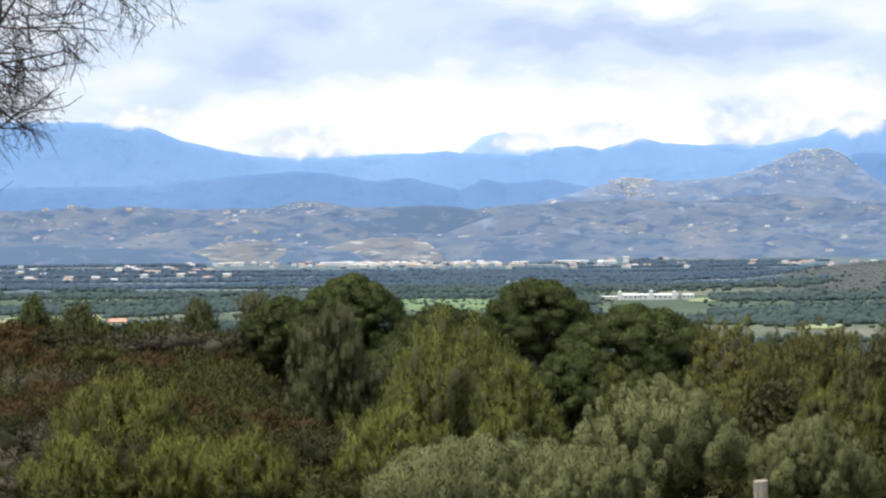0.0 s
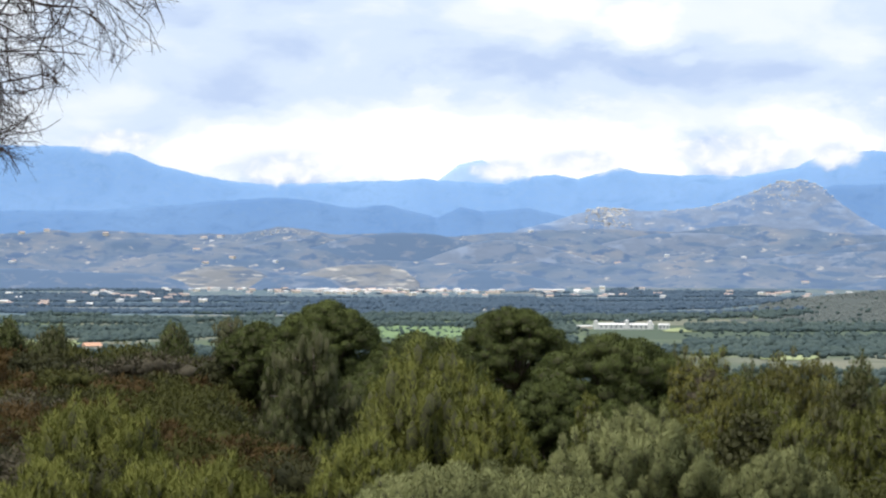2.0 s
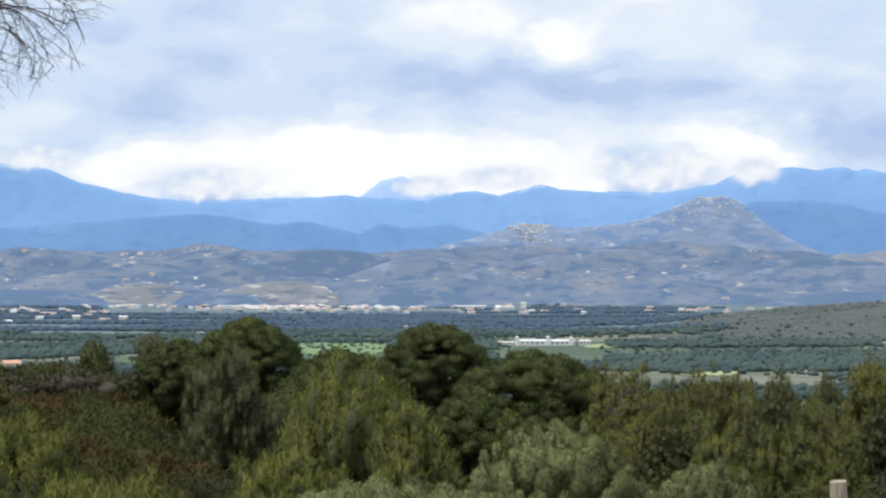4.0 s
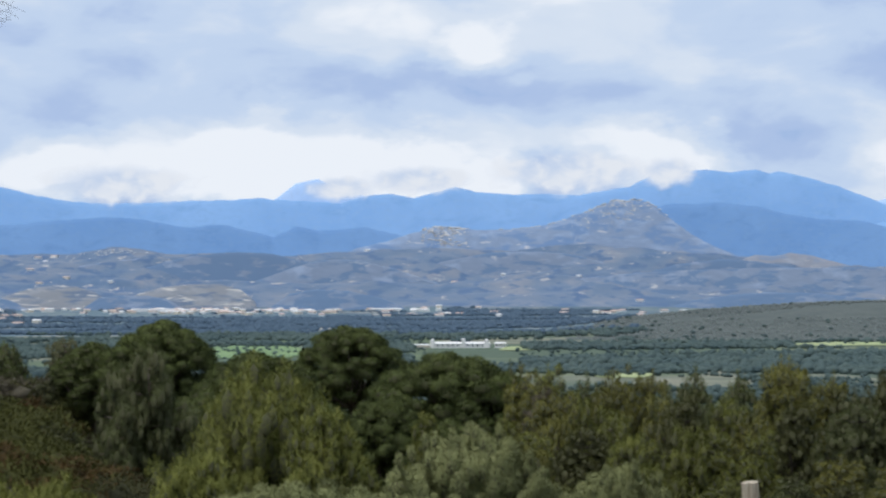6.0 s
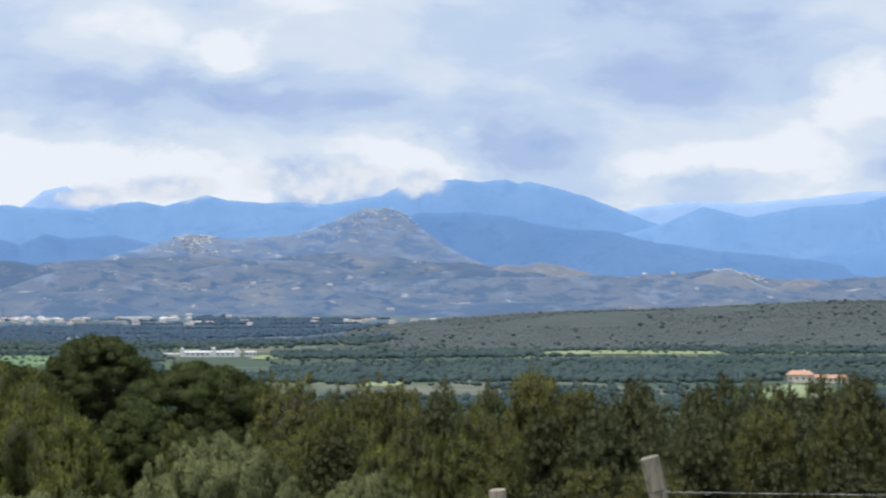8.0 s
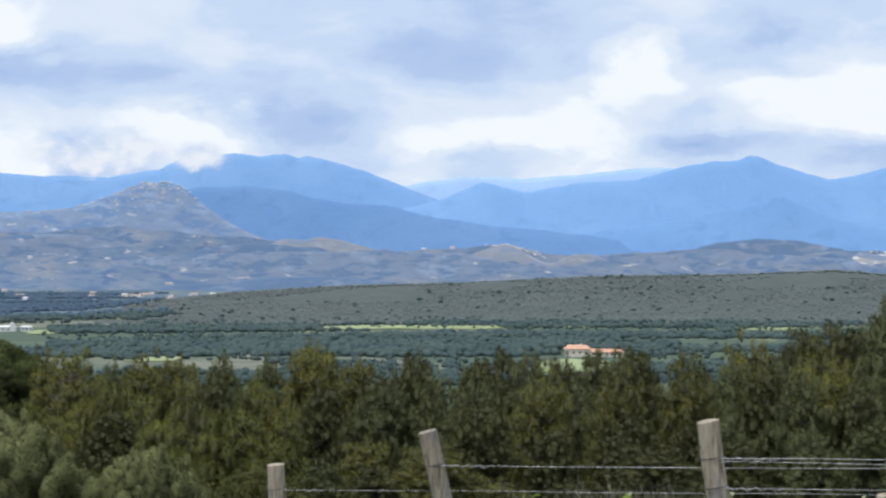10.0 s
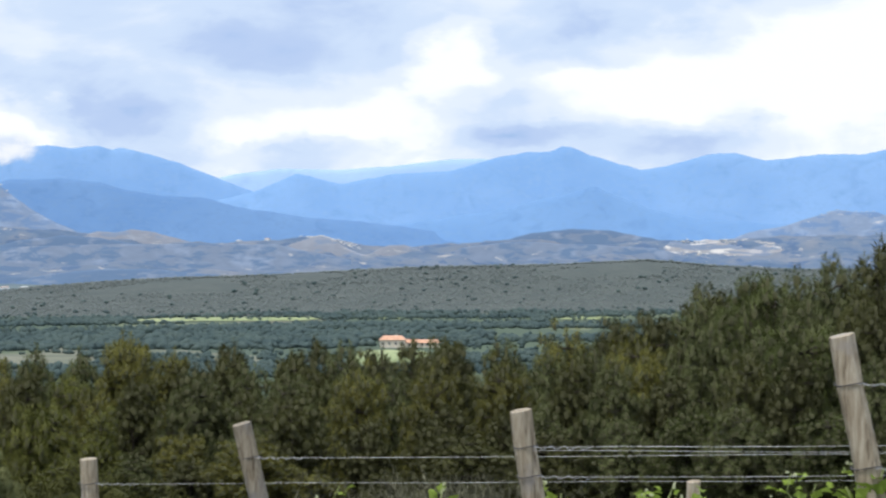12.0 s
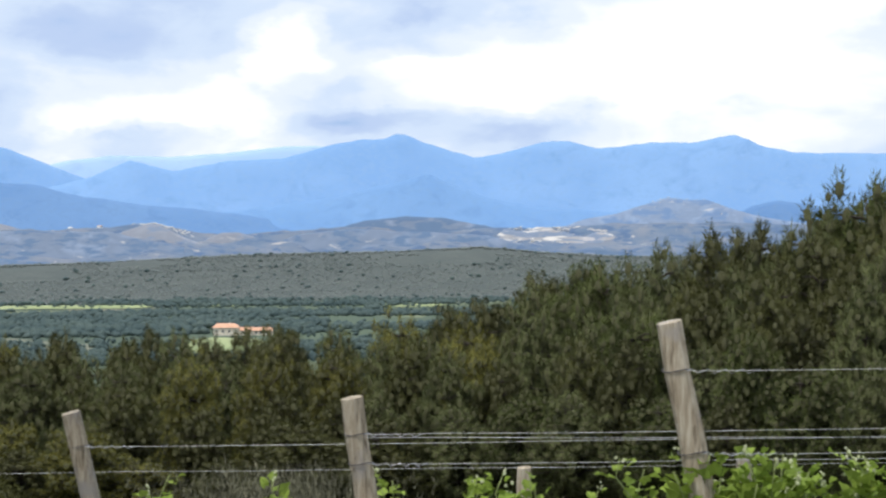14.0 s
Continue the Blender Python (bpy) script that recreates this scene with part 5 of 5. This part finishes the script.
def build_dry_grass():
    """Pale dry stalks and weeds behind the stakes."""
    rs = np.random.RandomState(44)
    cs, rr = [], []
    for i in range(150):
        u, d = rs.normal(1500, 95), rs.uniform(14.5, 17)
        p = way(u, 0, d)
        g = float(height(p.x, p.y))
        top = EYE - d * rs.uniform(390, 440) / STEP
        for k in range(3):
            cs.append((p.x + rs.normal() * 0.05, p.y + rs.normal() * 0.05, g + (top - g) * (0.25 + 0.25 * k)))
            rr.append((0.10, 0.10, (top - g) * 0.24))
    me = leafy("dry_grass", *leaves(rs, cs, rr, 16000, 0.07, 0.008, 0.85, 0.3, core=0.0), GRASS)
    tagged(new("dry_grass", me), "pale grey-green dry weeds behind the stakes", "weeds", kind="stuff")


build_dry_grass()


# ---- the bare tree whose branches hang into the view ----
def build_bare_tree():
    rs = np.random.RandomState(12)
    root = tagged(new("bare_tree"), "leafless dark tree with drooping tangled twigs", "tree")
    d = 15.0
    base = way(-1120, 0, d)
    g = float(height(base.x, base.y))
    root.location = (base.x, base.y, g)
    o = Vector(root.location)
    bm = bmesh.new()
    crown = Vector((0, 0, 4.2))
    limb(bm, bend(rs, (0, 0, -0.3), crown, 6, 0.02), 0.14, 0.07, 9)
    part("trunk", bm, BARK, root, "", True)
    bm = bmesh.new()

    def twig(a, direction, ln, r, level):
        pts, p, q = [a], a.copy(), direction.normalized()
        n = 5 if level < 2 else 4
        give = rs.normal() * 35
        for i in range(n):
            q = (q + Vector(rs.normal(size=3) * 0.24) + Vector((0, 0, -0.09 * (level > 0)))).normalized()
            p = p + q * ln / n
            w = p + o
            a, fall = math.atan2(w.x, w.y) * STEP, (EYE - w.z) / math.hypot(w.x, w.y) * STEP
            if a > -790 and (fall > -155 + give or a > give + np.interp(fall, [-540, -460, -420, -340, -300, -250, -150], [-270, -340, -450, -480, -600, -675, -700])):
                break
            pts.append(p.copy())
        n = len(pts) - 1
        if n < 1:
            return
        limb(bm, pts, r, r * 0.45, 5 if level < 2 else 3)
        if level < 4:
            for i in range((8, 6, 4, 2)[level]):
                t = rs.uniform(0.25, 1.0)
                j = min(int(t * n), n - 1)
                b = pts[j].lerp(pts[j + 1], t * n - j)
                turn = Vector(rs.normal(size=3)) * (0.75, 0.8, 0.8, 0.9)[level]
                turn.y *= 0.6
                twig(b, q + turn, ln * rs.uniform(0.38, 0.62), r * 0.55, level + 1)

    for tu, tv, z0, r in ((-640, -400, 3.2, 0.016), (-600, -430, 3.6, 0.018), (-720, -350, 2.9, 0.011), (-540, -440, 3.9, 0.017), (-760, -300, 2.6, 0.008), (-560, -480, 4.1, 0.016), (-680, -370, 3.0, 0.012), (-650, -450, 3.5, 0.014), (-590, -400, 3.4, 0.012), (-700, -410, 3.3, 0.012), (-740, -330, 2.8, 0.009), (-390, -500, 4.2, 0.015), (-440, -475, 4.0, 0.013), (-340, -520, 4.3, 0.013)):
        start = Vector((0, 0, z0))
        end = way(tu - 20, tv, d + rs.uniform(-0.6, 0.6)) - o
        twig(start, end - start, (end - start).length * 0.9, r * 0.95, 0)
    part("branch", bm, TWIG, root, "thin dark bare branches")


build_bare_tree()

# ---- buildings ----
def box(bm, x0, y0, z0, x1, y1, z1):
    v = [bm.verts.new(p) for p in ((x0, y0, z0), (x1, y0, z0), (x1, y1, z0), (x0, y1, z0), (x0, y0, z1), (x1, y0, z1), (x1, y1, z1), (x0, y1, z1))]
    for f in ((0, 3, 2, 1), (4, 5, 6, 7), (0, 1, 5, 4), (1, 2, 6, 5), (2, 3, 7, 6), (3, 0, 4, 7)):
        bm.faces.new([v[i] for i in f])


def gable(bm, x0, y0, x1, y1, z, rise, over=0.5, hip=0.0):
    """A pitched roof along x, with thickness."""
    x0, x1, y0, y1 = x0 - over, x1 + over, y0 - over, y1 + over
    ym = (y0 + y1) / 2
    lo = [bm.verts.new(p) for p in ((x0, y0, z), (x1, y0, z), (x1, y1, z), (x0, y1, z))]
    hi = [bm.verts.new(p) for p in ((x0, y0, z + 0.3), (x1, y0, z + 0.3), (x1, y1, z + 0.3), (x0, y1, z + 0.3))]
    r0, r1 = bm.verts.new((x0 + hip, ym, z + rise)), bm.verts.new((x1 - hip, ym, z + rise))
    bm.faces.new(lo[::-1])
    for i in range(4):
        bm.faces.new((lo[i], lo[(i + 1) % 4], hi[(i + 1) % 4], hi[i]))
    bm.faces.new((hi[0], hi[1], r1, r0))
    bm.faces.new((hi[2], hi[3], r0, r1))
    bm.faces.new((hi[1], hi[2], r1))
    bm.faces.new((hi[3], hi[0], r0))


def windows(root, x0, x1, z, n, y, w=1.1, h=1.5):
    for i in range(n):
        x = x0 + (x1 - x0) * (i + 0.5) / n
        bm = bmesh.new()
        box(bm, x - w / 2, y - 0.08, z, x + w / 2, y + 0.1, z + h)
        pane = part("window", bm, PANE_DARK, root)
        bm = bmesh.new()
        box(bm, x - w / 2 - 0.1, y - 0.2, z - 0.12, x + w / 2 + 0.1, y - 0.004, z - 0.004)
        part("sill", bm, WHITE_WALL, pane)


def seat(root, u, d, turn=0.0):
    x, y = d * math.sin(u / STEP), d * math.cos(u / STEP)
    root.location = (x, y, float(height(x, y)) - 0.3)
    root.rotation_euler[2] = -u / STEP + turn
    return root


def block(root, x0, y0, x1, y1, h, rise, wall, roof, hip=0.0, n=0):
    bm = bmesh.new()
    box(bm, x0, y0, -1, x1, y1, h)
    part("wall", bm, wall, root)
    bm = bmesh.new()
    gable(bm, x0, y0, x1, y1, h + 0.004, rise, 0.5, hip)
    top = part("roof", bm, roof, root)
    if n:
        windows(root, x0, x1, h * 0.45, n, y0)
    return top


def farmhouse():
    root = tagged(new("farmhouse"), "cream farmhouse with terracotta tiled roofs among green fields", "house")
    tiles = block(root, -18, -5, -2, 7, 5.0, 2.8, CREAM, TILE, 3.0, 4)
    block(root, -1.98, -3, 7, 6, 3.2, 2.2, CREAM, TILE, 0, 2)
    block(root, 7.02, -2, 19, 6, 3.0, 2.2, CREAM, TILE, 1.5, 4)
    bm = bmesh.new()
    box(bm, -8, 0, 6, -7.2, 0.8, 8.6)
    part("chimney", bm, CREAM, tiles)
    return root


def white_estate():
    """A long white building with small towers at its ends and middle."""
    root = tagged(new("white_estate"), "long white estate building with three small towers", "building")
    block(root, -31, -6, 18, 6, 3.6, 1.6, WHITE_WALL, TILE_PALE, 1.0, 12)
    block(root, 22, -6, 31, 5, 3.8, 1.2, WHITE_WALL, TILE_PALE, 1.0, 3)
    for x, h in ((-29.5, 6.6), (-4, 7.0), (15, 6.4)):
        bm = bmesh.new()
        box(bm, x - 1.5, -6.6, -1, x + 1.5, -2.6, h)
        part("tower", bm, WHITE_WALL, root)
        bm = bmesh.new()
        gable(bm, x - 1.5, -6.6, x + 1.5, -2.6, h + 0.004, 1.3, 0.3, 1.7)
        part("tower_roof", bm, TILE_PALE, root)
    block(root, -45, -2, -32, 6, 2.2, 1.0, CREAM, TILE_PALE)
    return root


def build_houses():
    seat(farmhouse(), 1427, 1480)
    seat(white_estate(), 375, 1960)
    h = tagged(new("small_house"), "small cream house with a tiled roof beside pale fields", "house")
    block(h, -5, -4, 5, 4, 4.4, 2.2, CREAM, TILE, 0, 2)
    seat(h, -575, 1480, 0.3)
    # the long white halls of the town
    for u, d, w, tall in ((-180, 3780, 68, 4.5), (230, 3800, 48, 4.5), (290, 3790, 30, 3.5), (-110, 3850, 30, 3), (-70, 3840, 36, 3), (20, 3850, 40, 3), (75, 3820, 30, 3), (-360, 3800, 14, 5), (-400, 3810, 12, 3)):
        r = tagged(new("warehouse"), "long low white hall in the valley town", "warehouse", "white halls of the town")
        block(r, -w / 2, -9, w / 2, 9, tall, 1.2, WHITE_WALL, TILE_PALE)
        seat(r, u, d)
    rs = np.random.RandomState(23)
    kinds = []
    for i in range(5):
        r = tagged(new("town_house"), "small pale house with a tiled roof in the valley town", "house", "houses of the town")
        w = (8, 10, 7, 12, 9)[i]
        block(r, -w / 2, -3.5, w / 2, 3.5, (3.0, 3.6, 3.2, 3.0, 4.2)[i], 1.5, (WHITE_WALL, CREAM, WHITE_WALL, WHITE_WALL, CREAM)[i], (TILE_FAR, TILE_FAR, TILE_PALE, TILE_FAR, TILE_PALE)[i])
        kinds.append(r)
    used = set()
    for k in range(192):
        if k < 95:
            u, d = rs.normal(-60, 190), rs.uniform(3600, 4000)
        elif k < 120:
            u, d = rs.uniform(-800, -350), rs.uniform(2700, 3900)
        elif k < 145:
            u, d = rs.uniform(-800, 1300), rs.uniform(3300, 3900)
        elif k >= 170:
            u = rs.uniform(-800, 1250)
            d = rs.uniform(4150, 4430)
        else:
            u, d = rs.uniform(200, 900), rs.uniform(3300, 4300)
        x, y = d * math.sin(u / STEP), d * math.cos(u / STEP)
        m = Matrix.Translation((x, y, float(height(x, y)) - 0.5)) @ Matrix.Rotation(-u / STEP + rs.uniform(-0.7, 0.7), 4, "Z")
        i = rs.randint(5)
        if i in used:
            copy_thing(kinds[i], m)
        else:
            kinds[i].matrix_basis = m
            used.add(i)


build_houses()
